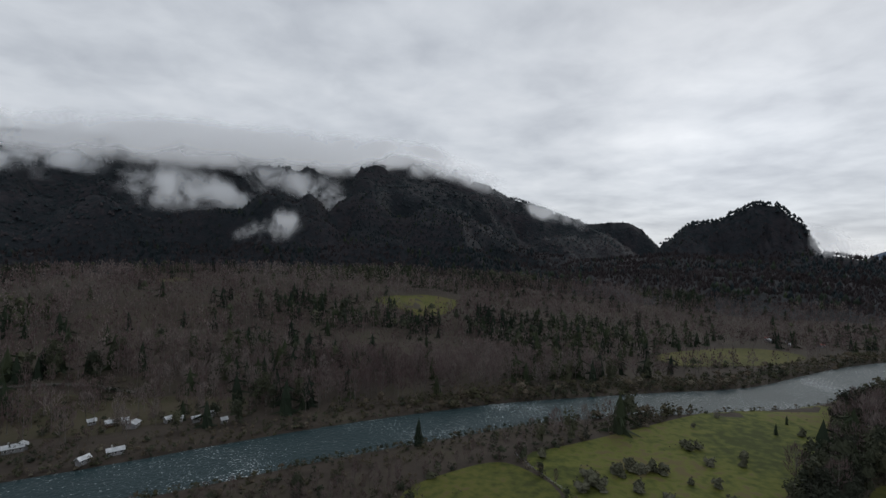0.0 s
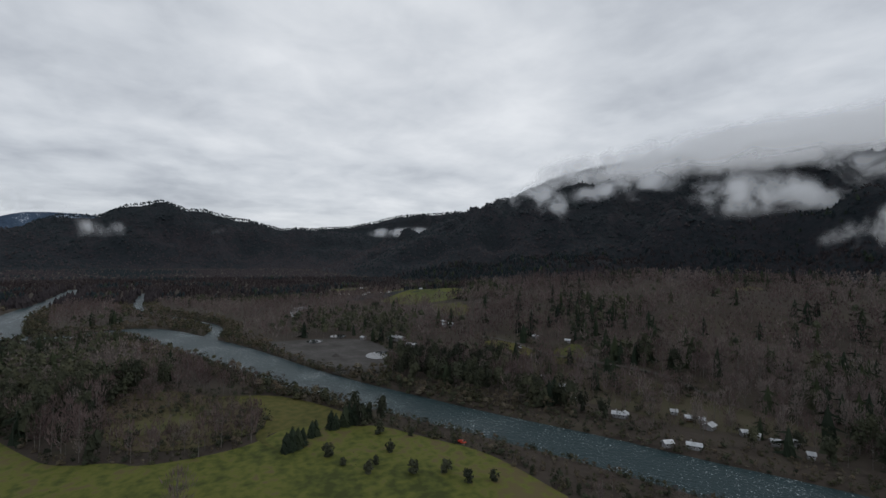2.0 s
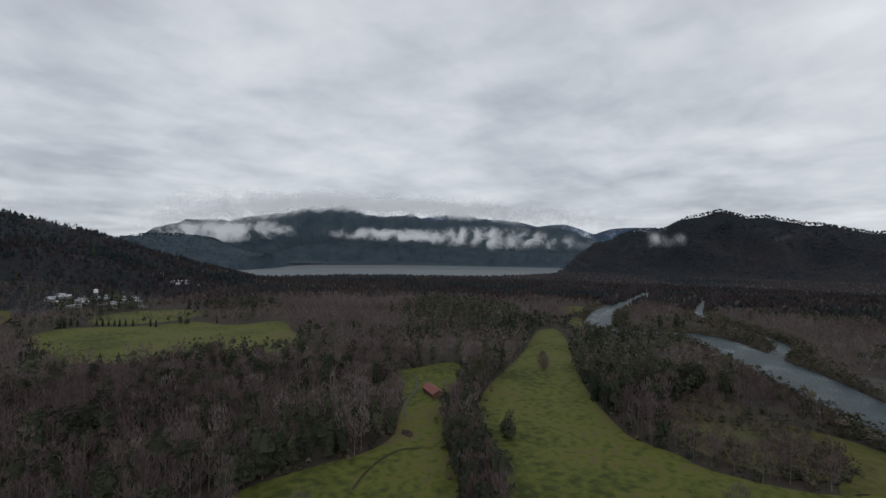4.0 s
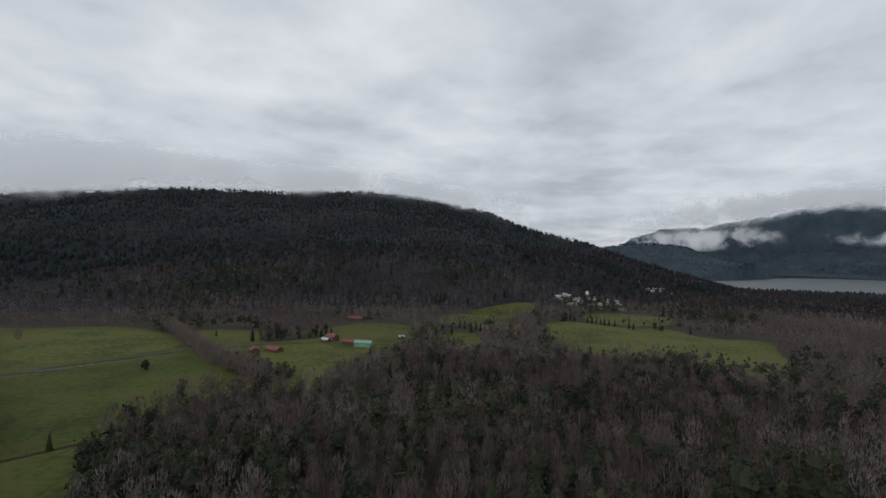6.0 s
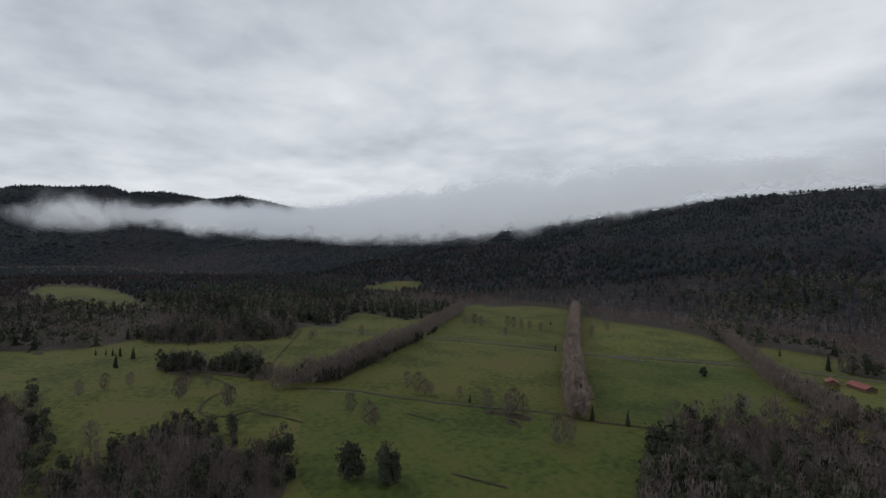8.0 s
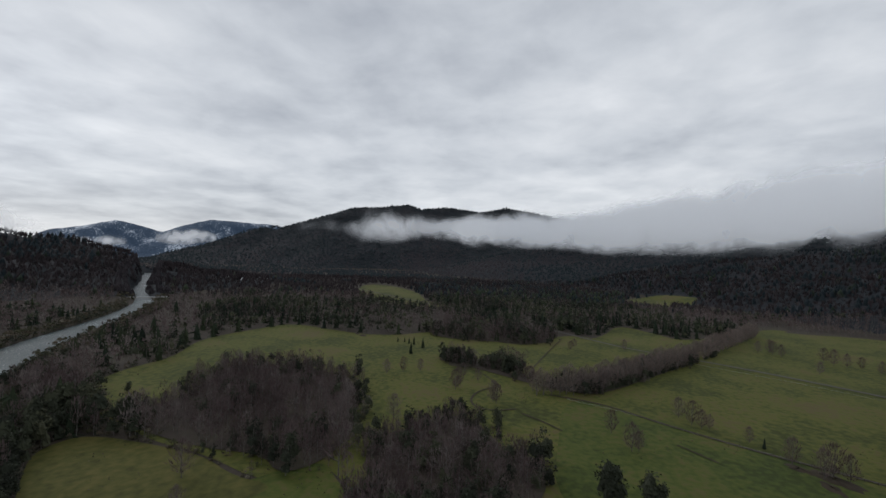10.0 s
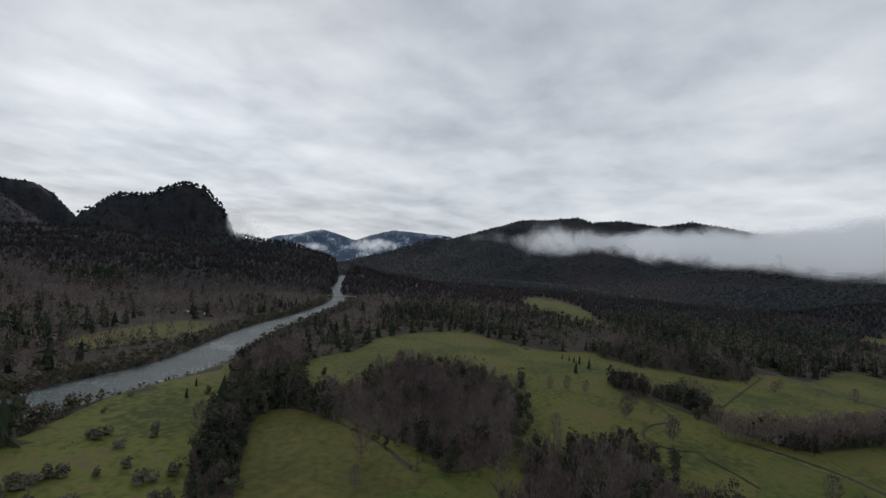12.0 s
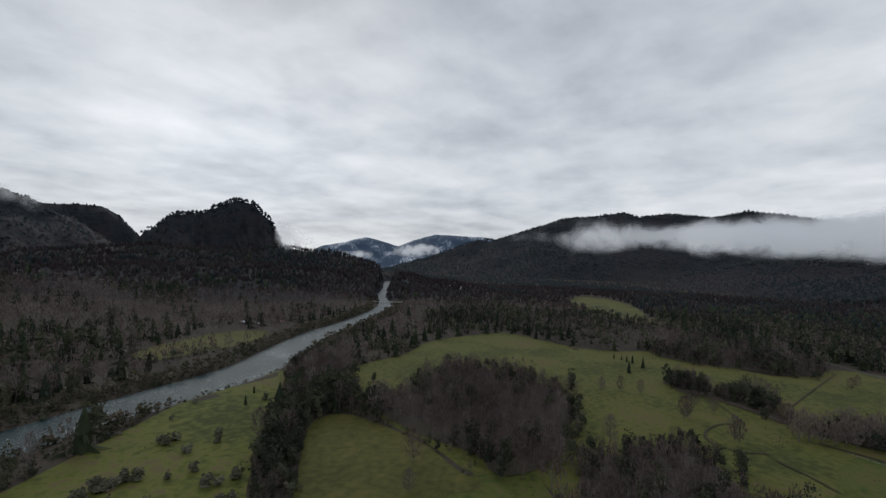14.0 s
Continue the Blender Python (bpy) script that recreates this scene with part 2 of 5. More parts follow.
RIDGES = {  # crest points: x, y, height, half width
    "main_mountain": [(-3215, 742, 238, 800), (-3009, 1355, 269, 800), (-2928, 1523, 325, 800), (-2666, 1582, 397, 900), (-2437, 1749, 419, 1000), (-2371, 1670, 422, 1250), (-2142, 1724, 541, 1250), (-1907, 1840, 586, 1250),
        (-1478, 2139, 635, 1250), (-1055, 2322, 648, 1250), (-762, 2381, 645, 1250), (-770, 2378, 631, 1250), (-490, 2452, 581, 1250), (-254, 2437, 625, 1250), (-79, 2449, 580, 1000), (96, 2448, 521, 900),
        (208, 2391, 450, 700), (395, 2317, 388, 600), (568, 2229, 309, 500), (653, 2153, 250, 430), (731, 2075, 182, 380), (774, 1952, 117, 380)],
    "foothill": [(-827, 469, 14, 450), (-784, 501, 25, 450), (-703, 560, 50, 450), (-592, 610, 60, 450), (-499, 651, 66, 450), (-375, 706, 69, 450), (-221, 790, 63, 450), (-139, 840, 66, 450), (0, 950, 57, 450), (156, 1038, 55, 450), (350, 1096, 57, 450), (526, 1134, 66, 450), (780, 1041, 57, 450), (932, 977, 55, 450), (1096, 949, 42, 450)],
    "west_ridge": [(-3632, 704, 288, 600), (-3585, 916, 304, 600), (-3526, 1123, 353, 600), (-3455, 1325, 410, 600), (-3356, 1558, 430, 600), (-3263, 1745, 445, 600), (-3162, 1922, 400, 600)],
    "notch_hill": [(717, 3016, 328, 260), (845, 2982, 318, 260), (937, 2955, 320, 260), (1056, 2914, 328, 260), (1159, 2875, 324, 260), (1220, 2850, 288, 260), (1283, 2822, 212, 260), (1323, 2804, 169, 260)],
    "dome_base": [(250, 1732, 36, 600), (405, 1651, 56, 600), (636, 1577, 98, 600), (814, 1549, 130, 600), (972, 1455, 144, 600), (1064, 1326, 131, 560), (1103, 1227, 110, 520), (1129, 1134, 111, 440),
        (1125, 1067, 89, 400), (1098, 947, 43, 400), (1043, 857, 10, 400)],
    "dome": [(782, 1621, 133, 60), (797, 1614, 155, 70), (818, 1604, 197, 90), (862, 1580, 231, 170), (922, 1546, 234, 170), (974, 1514, 272, 170), (1016, 1486, 292, 170), (1057, 1457, 286, 140),
        (1077, 1442, 263, 110), (1106, 1420, 233, 80), (1126, 1404, 182, 50), (1135, 1397, 138, 45)],
    "snow_range": [(3101, 3192, 195, 420), (3225, 3067, 228, 420), (3361, 2917, 288, 420), (3461, 2797, 258, 420), (3557, 2674, 212, 420), (3618, 2591, 252, 420), (3762, 2377, 339, 420), (3843, 2243, 333, 420),
        (3968, 2014, 325, 420), (4079, 1779, 290, 420)],
    "east_hill": [(2302, 1764, 3, 420), (2462, 1714, 41, 420), (2642, 1622, 135, 420), (2819, 1514, 217, 420), (2932, 1403, 250, 420), (2979, 1300, 237, 420), (3015, 1073, 181, 420), (3003, 770, 149, 420),
        (2991, 231, 116, 420), (2678, -344, 83, 420)],
    "east_ridge": [(3078, 1322, 258, 900), (3129, 1198, 323, 900), (3214, 944, 412, 900), (3262, 762, 421, 900), (3299, 580, 451, 900), (3317, 472, 420, 900), (3337, 293, 441, 900), (3350, 47, 408, 900),
        (3348, -126, 447, 900), (3334, -330, 417, 900), (3302, -564, 359, 900), (2919, -883, 314, 1400), (2554, -1266, 307, 1250), (2120, -1506, 289, 1150), (1651, -1601, 275, 1000)],
    "south_ridge": [(1763, -1230, 242, 950), (1415, -1413, 270, 1000), (1167, -1474, 281, 1030), (950, -1529, 304, 1000), (657, -1590, 299, 960), (471, -1633, 309, 950), (308, -1672, 318, 940), (135, -1675, 302, 920),
        (-21, -1650, 271, 780), (-113, -1616, 251, 660), (-226, -1584, 204, 500), (-287, -1533, 180, 430), (-439, -1539, 150, 400), (-534, -1561, 113, 400), (-594, -1571, 54, 340), (-631, -1579, 3, 300)],
    "spur": [(-798, -2892, 127, 480), (-898, -2862, 159, 480), (-1055, -2808, 189, 480), (-1198, -2750, 195, 480), (-1313, -2697, 178, 480), (-1428, -2638, 133, 480), (-1541, -2574, 98, 480), (-1682, -2484, 3, 480),
        (-1792, -2406, 3, 480)],
    "lake_shore_hill": [(-2384, -3615, 122, 330), (-2618, -3449, 188, 330), (-3029, -3095, 227, 330), (-3521, -2520, 216, 330), (-3663, -2310, 185, 330), (-3905, -1871, 151, 330), (-4005, -1645, 143, 330), (-4107, -1372, 131, 330)],
    "lake_range": [(-1748, -4385, 310, 420), (-1924, -4310, 396, 420), (-2237, -4156, 403, 420), (-2673, -3890, 522, 420), (-3135, -3529, 589, 420), (-3257, -3416, 512, 420), (-3487, -3181, 510, 420), (-3578, -3078, 552, 420),
        (-3703, -2927, 456, 420), (-3836, -2750, 493, 420), (-3961, -2567, 518, 420), (-4077, -2379, 465, 420), (-4256, -2040, 412, 420), (-4366, -1794, 423, 420), (-4460, -1545, 304, 420)],
    "far_range": [(-3756, -3115, 477, 200), (-3966, -2844, 524, 200), (-4271, -2360, 467, 200), (-4425, -2059, 411, 200), (-4535, -1803, 434, 200), (-4629, -1546, 334, 200), (-4678, -1391, 388, 200), (-4746, -1134, 397, 200),
        (-4791, -929, 384, 200)],
    "cape_hill": [(-3050, -1122, 11, 600), (-3061, -1091, 63, 600), (-3083, -1030, 111, 600), (-3115, -927, 185, 600), (-3153, -789, 283, 600), (-3191, -619, 288, 600), (-3214, -482, 364, 600), (-3235, -313, 401, 600),
        (-3245, -181, 356, 600), (-3249, -81, 356, 600), (-3248, 115, 307, 600), (-3246, 165, 306, 600), (-3228, 374, 249, 600), (-3216, 469, 258, 600), (-3191, 619, 260, 600), (-3119, 914, 237, 600),
        (-3021, 1198, 190, 600)],
}
RIVER = [(1500, 1170, 34), (1091, 858, 30), (940, 760, 28), (836, 668, 28), (775, 608, 28), (690, 552, 28), (590, 503, 31), (500, 466, 34),
         (412, 432, 42), (335, 392, 42), (265, 348, 46), (222, 336, 46), (175, 328, 44), (127, 318, 42), (84, 309, 38), (42, 297, 38),
         (0, 277, 42), (-54, 252, 42), (-104, 223, 42), (-146, 198, 40), (-182, 180, 38), (-218, 157, 36), (-258, 132, 36),
         (-295, 111, 38), (-334, 86, 42), (-398, 53, 46), (-500, 10, 56), (-601, -42, 54), (-675, -80, 46), (-672, -125, 36),
         (-640, -168, 28), (-662, -216, 38), (-768, -246, 40), (-893, -272, 38), (-1095, -274, 34), (-1400, -310, 30)]
CHANNEL = [(-585, -8, 16), (-674, 4, 15), (-760, -40, 12), (-884, -119, 14), (-1082, -140, 14), (-1249, -149, 14)]
LAKE = [(-626, -1720), (-892, -1678), (-1147, -1638), (-1499, -1499), (-1798, -1123), (-2157, -1052), (-2698, -1063), (-3015, -1073), (-3414, -1142), (-3806, -1164),
        (-3727, -1506), (-3567, -1897), (-3268, -2375), (-2793, -2793), (-2391, -2953), (-2116, -2912), (-1634, -2516), (-1174, -2207), (-843, -2086)]


def chaikin(pts, closed, times=2):
    pts = [tuple(map(float, p)) for p in pts]
    for _ in range(times):
        out = [] if closed else [pts[0]]
        for a, b in zip(pts, pts[1:] + (pts[:1] if closed else [])):
            out.append(tuple(0.75 * u + 0.25 * w for u, w in zip(a, b)))
            out.append(tuple(0.25 * u + 0.75 * w for u, w in zip(a, b)))
        pts = out if closed else out + [pts[-1]]
    return pts


def line_distance(x, y, pts, value=False):
    """The distance to a line of points and, with value, the third number of the nearest place on it."""
    best, third = np.full(np.shape(x), 1e9), np.zeros(np.shape(x))
    for a, b in zip(pts, pts[1:]):
        ax, ay, bx, by = a[0], a[1], b[0], b[1]
        dx, dy = bx - ax, by - ay
        s = np.clip(((x - ax) * dx + (y - ay) * dy) / (dx * dx + dy * dy + 1e-9), 0, 1)
        d = np.hypot(x - ax - s * dx, y - ay - s * dy)
        near = d < best
        best = np.where(near, d, best)
        if value:
            third = np.where(near, a[2] + s * (b[2] - a[2]), third)
    return (best, third) if value else best


def inside(x, y, poly):
    hit = np.zeros(np.shape(x), bool)
    for (ax, ay), (bx, by) in zip(poly, poly[1:] + poly[:1]):
        if ay == by:
            continue
        hit ^= ((ay > y) != (by > y)) & (x < (bx - ax) * (y - ay) / (by - ay) + ax)
    return hit


RIVER_S, CHANNEL_S, LAKE_S = chaikin(RIVER, False), chaikin(CHANNEL, False), chaikin(LAKE, True)


def river_gap(x, y):
    """How far a place lies outside the nearest water's edge (negative: in it)."""
    d, w = line_distance(x, y, RIVER_S, True)
    e, v2 = line_distance(x, y, CHANNEL_S, True)
    return np.minimum(d - w / 2, e - v2 / 2)


def hills(x, y):
    z = np.zeros(np.shape(x))
    for i, (name, crest) in enumerate(RIDGES.items()):
        rough = fbm(x, y, crest[0][3] * 0.4, 5, 20 + i) - 0.5
        ravine = 1 - 2 * np.abs(fbm(x, y, 330, 3, 120 + i) - 0.5)
        gully = np.abs(fbm(x, y, crest[0][3] * 0.22, 3, 60 + i) - 0.5) * 2
        part_z, near = np.zeros(np.shape(x)), np.ones(np.shape(x))
        for a, b in zip(crest, crest[1:]):
            dx, dy = b[0] - a[0], b[1] - a[1]
            s = np.clip(((x - a[0]) * dx + (y - a[1]) * dy) / (dx * dx + dy * dy), 0, 1)
            d = np.hypot(x - a[0] - s * dx, y - a[1] - s * dy) / (a[3] + s * (b[3] - a[3]))
            near = np.minimum(near, d)
            u = np.clip(d + (0.9 * rough + 0.25 * (gully - 0.35)) * np.clip(4 * d * (1 - d), 0, 1) * (0.32 if name in ("south_ridge", "east_ridge", "east_hill") else 0.62), 0, 1)
            part_z = np.maximum(part_z, (a[2] + s * (b[2] - a[2])) * (1 - u) ** (0.62 if name == "dome" else 1.1))
        z = np.maximum(z, part_z * (1 + np.clip(0.15 + 3 * near, 0, 1) * (0.10 * rough + 0.16 * (fbm(x, y, 230, 4, 80 + i) - 0.5)) - 0.30 * np.clip(ravine - 0.72, 0, 1) * np.clip(4 * near * (1 - near), 0, 1)))
    return z


def land(x, y):
    x, y = np.asarray(x, float), np.asarray(y, float)
    z = hills(x, y) + 0.7 * (fbm(x, y, 130, 3, 3) - 0.5)
    gap = river_gap(x, y)
    z = np.where(gap < 12, z * np.clip(gap / 12, 0, 1), z) - 3.2 * (1 - np.clip((gap + 4) / 8, 0, 1))
    return np.where(inside(x, y, LAKE_S), -5.0, z)


def mesh_object(name, verts, faces, mats, smooth=False, slots=None, tone=None):
    me = bpy.data.meshes.new(name)
    verts, faces = np.asarray(verts, np.float32), np.asarray(faces, np.int32)
    k = faces.shape[1]
    me.vertices.add(len(verts))
    me.vertices.foreach_set("co", verts.ravel())
    me.loops.add(faces.size)
    me.loops.foreach_set("vertex_index", faces.ravel())
    me.polygons.add(len(faces))
    me.polygons.foreach_set("loop_start", np.arange(0, faces.size, k, dtype=np.int32))
    for m in mats:
        me.materials.append(m)
    if slots is not None:
        me.polygons.foreach_set("material_index", np.asarray(slots, np.int32))
    if tone is not None:
        me.attributes.new("tone", "FLOAT", "POINT").data.foreach_set("value", np.asarray(tone, np.float32))
    me.update(calc_edges=True)
    me.polygons.foreach_set("use_smooth", np.full(len(faces), smooth, bool))
    return new(name, me)


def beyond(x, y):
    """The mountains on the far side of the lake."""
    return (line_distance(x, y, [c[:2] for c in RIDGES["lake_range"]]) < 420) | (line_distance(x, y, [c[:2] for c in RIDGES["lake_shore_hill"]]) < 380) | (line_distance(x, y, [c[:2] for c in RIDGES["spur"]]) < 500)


# ground: one sheet to the horizon, finer towards the middle
RINGS = np.concatenate([[20, 80], np.geomspace(140, 4970, 190)])
AROUND = 1280
ang = np.linspace(0, 2 * np.pi, AROUND, endpoint=False)
gx = np.concatenate([[0.0], (RINGS[:, None] * np.cos(ang)).ravel()])
gy = np.concatenate([[0.0], (RINGS[:, None] * np.sin(ang)).ravel()])
gz = land(gx, gy)
i = np.arange(AROUND)
tris = [np.c_[np.zeros(AROUND, int), 1 + i, 1 + (i + 1) % AROUND]]
for r in range(len(RINGS) - 1):
    a, b = 1 + r * AROUND, 1 + (r + 1) * AROUND
    j = (i + 1) % AROUND
    tris += [np.c_[a + i, b + i, b + j], np.c_[a + i, b + j, a + j]]
tris = np.concatenate(tris)
mx, my = gx[tris].mean(1), gy[tris].mean(1)
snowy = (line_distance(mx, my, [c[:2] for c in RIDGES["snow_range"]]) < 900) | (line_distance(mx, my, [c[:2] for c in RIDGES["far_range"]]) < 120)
ground = mesh_object("ground", np.c_[gx, gy, gz], tris, [M_FLOOR, M_HAZE_SNOW, M_SLOPE, M_HAZEWOOD], True, np.where(snowy, 1, np.where(beyond(mx, my), 3, np.where((hills(mx, my) > 6) & ((np.hypot(mx, my) > 900) | (my < -100)), 2, 0))))
tagged(ground, "brown wooded valley floor rising into forested mountains", "ground", kind="structure")


def ribbon(name, pts, z, mat, widen=0.0, drape=False):
    vs = []
    for k2, p in enumerate(pts):
        q0, q1 = pts[max(k2 - 1, 0)], pts[min(k2 + 1, len(pts) - 1)]
        t = Vector((q1[0] - q0[0], q1[1] - q0[1])).normalized()
        for s in (-0.5, -0.17, 0.17, 0.5):
            px, py = p[0] - t.y * s * (p[2] + widen), p[1] + t.x * s * (p[2] + widen)
            vs.append((px, py, z))
    vs = np.array(vs)
    if drape:
        vs[:, 2] += land(vs[:, 0], vs[:, 1])
    fs = [(a + c, a + c + 4, a + c + 5, a + c + 1) for a in range(0, len(vs) - 4, 4) for c in range(3)]
    return mesh_object(name, vs, fs, [mat], True)


tagged(ribbon("river", RIVER_S, -1.3, M_RIVER, 4), "dark teal river with white flecks of fast water", "river", kind="structure")
tagged(ribbon("side_channel", CHANNEL_S, -1.4, M_RIVER, 4), "narrow side channel of the river between shrubs", "river", kind="structure")


def sheet(name, poly, mat, lift=0.3, step=14.0, at=None):
    """A flat piece of land, draped over the ground."""
    edge = chaikin(poly, True)
    xs, ys = [p[0] for p in edge], [p[1] for p in edge]
    g = np.array([(a, b) for a in np.arange(min(xs), max(xs), step) for b in np.arange(min(ys), max(ys), step)]).reshape(-1, 2)
    g = g[inside(g[:, 0], g[:, 1], edge)] if len(g) else g
    pts = [Vector(p) for p in edge] + [Vector(p) for p in g]
    co, _, fs, *_ = geometry.delaunay_2d_cdt(pts, [], [list(range(len(edge)))], 1, 0.01)
    co = np.array([tuple(c) for c in co])
    z = land(co[:, 0], co[:, 1]) + lift if at is None else np.full(len(co), at)
    return mesh_object(name, np.c_[co, z], [tuple(f) for f in fs if len(f) == 3], [mat], True)


tagged(sheet("lake", LAKE, M_LAKE, step=200, at=-0.5), "still grey lake below cloudy mountains", "lake", kind="structure")

# pastures and clearings
MEADOW = [(279, 258), (311, 279), (346, 282), (385, 273), (463, 302), (536, 280), (595, 257), (566, 194), (541, 144), (549, 99), (587, 66), (568, 25), (533, -18), (524, -57),
          (609, -98), (594, -146), (563, -93), (594, -147), (723, -201), (668, -231), (595, -251), (755, -428), (751, -468), (723, -437), (707, -562), (633, -567), (532, -523), (440, -559),
          (383, -561), (308, -511), (306, -562), (246, -563), (216, -559), (170, -577), (122, -653), (49, -635), (44, -514), (68, -422), (86, -352), (95, -327), (111, -321), (137, -318),
          (163, -294), (178, -234), (161, -200), (117, -137), (66, -106), (92, -77), (109, -51), (122, -26), (197, 62), (214, 74), (186, 87), (210, 131), (220, 168), (240, 202),
          (252, 233)]


def sector(b0, b1, r0, r1):
    """A piece of the ring between two bearings, to the left of north."""
    bs = [radians(b0 + (b1 - b0) * k / 8) for k in range(9)]
    return [(-math.sin(b) * r0, math.cos(b) * r0) for b in bs] + [(-math.sin(b) * r1, math.cos(b) * r1) for b in reversed(bs)]


FIELDS = [
    ("meadow", M_GRASS, MEADOW),
    ("pasture", M_BRIGHT, [(293, 343), (240, 276), (204, 245), (174, 217), (143, 188), (118, 162), (113, 136), (75, 140), (50, 155), (56, 195), (38, 232), (64, 243), (102, 263), (150, 290), (210, 321), (275, 339), (312, 343)]),
    ("pasture", M_GRASS, [(-20, 193), (3, 212), (27, 226), (40, 219), (55, 194), (38, 135), (-12, 135)]),
    ("pasture", M_OLIVE, [(221, 203), (206, 209), (194, 206), (173, 188), (148, 164), (131, 148), (95, 107), (130, 73), (163, 105), (186, 81), (192, 107), (208, 130), (216, 163)]),
    ("near_pasture", M_LUSH, [(163, 121), (173, 110), (193, 96), (214, 74), (198, 63), (188, 55), (150, 44), (128, 82)]),
    ("pasture", M_LUSH, [(339, -334), (258, -435), (215, -397), (163, -336), (169, -298), (184, -242), (195, -223), (208, -207)]),
    ("pasture", M_GRASS, [(372, -326), (486, -211), (412, -137), (343, -100), (294, -128), (267, -154), (223, -192)]),
    ("pasture", M_LUSH, [(336, -58), (323, -94), (278, -136), (213, -193), (184, -226), (147, -177), (117, -137), (72, -102), (106, -61), (198, -31), (247, -41)]),
    ("pasture", M_BRIGHT, [(518, -510), (377, -552), (298, -495), (266, -448), (355, -350)]),
    ("pasture", M_BRIGHT, [(202, -452), (148, -506), (111, -467), (99, -343), (113, -325), (157, -390)]),
    ("pasture", M_GRASS, [(1165, 345), (1238, 323), (1254, 223), (1048, 137), (886, 115), (879, 186), (976, 242)]),
    ("pasture", M_GRASS, [(1233, -363), (1286, -474), (1154, -529), (1021, -402), (1038, -318)]),
    ("pasture", M_GRASS, [(1253, 364), (1415, 327), (1160, 163), (972, 136), (892, 67), (826, 107), (933, 194)]),
    ("pasture", M_BRIGHT, [(-129, -685), (-187, -719), (-252, -656), (-314, -669), (-318, -584), (-407, -591), (-346, -489), (-346, -474), (-269, -385), (-251, -403), (-237, -436), (-187, -451), (-139, -469), (-119, -509)]),
    ("pasture", M_BRIGHT, [(-224, -803), (-283, -841), (-384, -797), (-343, -705), (-260, -677), (-208, -718)]),
    ("pasture", M_GRASS, [(26, -736), (-88, -827), (-171, -867), (-103, -730), (11, -636)]),
    ("pasture", M_GRASS, [(16, -587), (-38, -587), (-35, -466), (3, -479)]),
    ("pasture", M_GRASS, [(-52, -714), (-95, -674), (-114, -652), (-73, -614), (-18, -634)]),
    ("pasture", M_BRIGHT, [(-277, -268), (-312, -256), (-351, -249), (-342, -228), (-299, -199), (-274, -193), (-251, -178), (-221, -164), (-196, -142), (-173, -120), (-161, -108), (-128, -87), (-78, -139), (-97, -181), (-116, -180), (-140, -174), (-161, -166), (-184, -168), (-208, -186), (-246, -213), (-257, -242)]),
    ("pasture", M_BRIGHT, [(-579, -266), (-604, -247), (-467, -177), (-382, -141), (-316, -103), (-288, -84), (-265, -67), (-260, -41), (-249, -32), (-251, 6), (-262, 26), (-273, 35), (-286, 57), (-257, 71), (-257, 84), (-226, 104), (-206, 119), (-186, 126), (-153, 131), (-145, 132), (-102, 92), (-110, 0), (-109, -51), (-156, -82), (-184, -105), (-222, -141), (-268, -167), (-311, -183), (-413, -208), (-517, -246)]),
    ("pasture", M_OLIVE, [(-861, -353), (-916, -328), (-806, -280), (-754, -301)]),
    ("pasture", M_OLIVE, [(-717, -282), (-744, -266), (-617, -213), (-573, -215)]),
    ("pasture", M_ROUGH, [(-367, -61), (-388, -40), (-357, -10), (-334, 17), (-287, 30), (-267, 13), (-261, -13), (-272, -44), (-314, -59)]),
    ("pasture", M_OLIVE, [(-351, -17), (-342, 32), (-316, 55), (-287, 71), (-265, 80), (-271, 35), (-262, 21), (-237, 32), (-265, 16), (-287, 30), (-334, 17)]),
    ("pasture", M_OLIVE, [(210, 472), (271, 507), (361, 532), (396, 486), (328, 440), (248, 431), (222, 426)]),
    ("pasture", M_BRIGHT, [(-845, 276), (-885, 399), (-839, 473), (-727, 415), (-701, 307), (-757, 262)]),
    ("pasture", M_OLIVE, [(-699, 316), (-659, 353), (-559, 320), (-533, 286), (-626, 291)]),
    ("pasture", M_OLIVE, [(-1284, 236), (-1188, 536), (-1021, 461), (-993, 255)]),
    ("pasture", M_OLIVE, [(-425, 256), (-402, 276), (-362, 282), (-349, 263), (-394, 246)]),
    ("pasture", M_GRASS, [(-348, 296), (-358, 330), (-310, 301), (-321, 271)]),
    ("pasture", M_OLIVE, [(-360, 301), (-339, 301), (-307, 286), (-321, 263)]),
    ("hill_clearing", M_GRASS, [(-107, 661), (-66, 679), (31, 709), (13, 630), (-26, 593), (-58, 607)]),
    ("hill_clearing", M_ROUGH, [(-403, 642), (-370, 666), (-343, 621), (-374, 599)]),
]
tones = {id(M_BRIGHT): "bright mossy green pasture", id(M_OLIVE): "olive green pasture", id(M_GRASS): "mossy green pasture", id(M_LUSH): "lush dark green pasture", id(M_ROUGH): "olive and brown rough pasture"}
for k_, (n_, mat, poly) in enumerate(FIELDS):
    tagged(sheet(n_, poly, mat, 0.15 if n_ == "meadow" else 0.17 if n_ == "near_pasture" else 0.2 + 0.006 * k_), tones[id(mat)] + " between belts of trees", "field", kind="structure")
YARD = [(-568, 38), (-532, 54), (-542, 94), (-522, 148), (-488, 160), (-432, 164), (-385, 152), (-364, 127), (-374, 107), (-411, 81), (-477, 60)]
tagged(sheet("gravel_yard", YARD, M_GRAVEL), "bare grey gravel yard beside the river", "gravel yard", kind="structure")
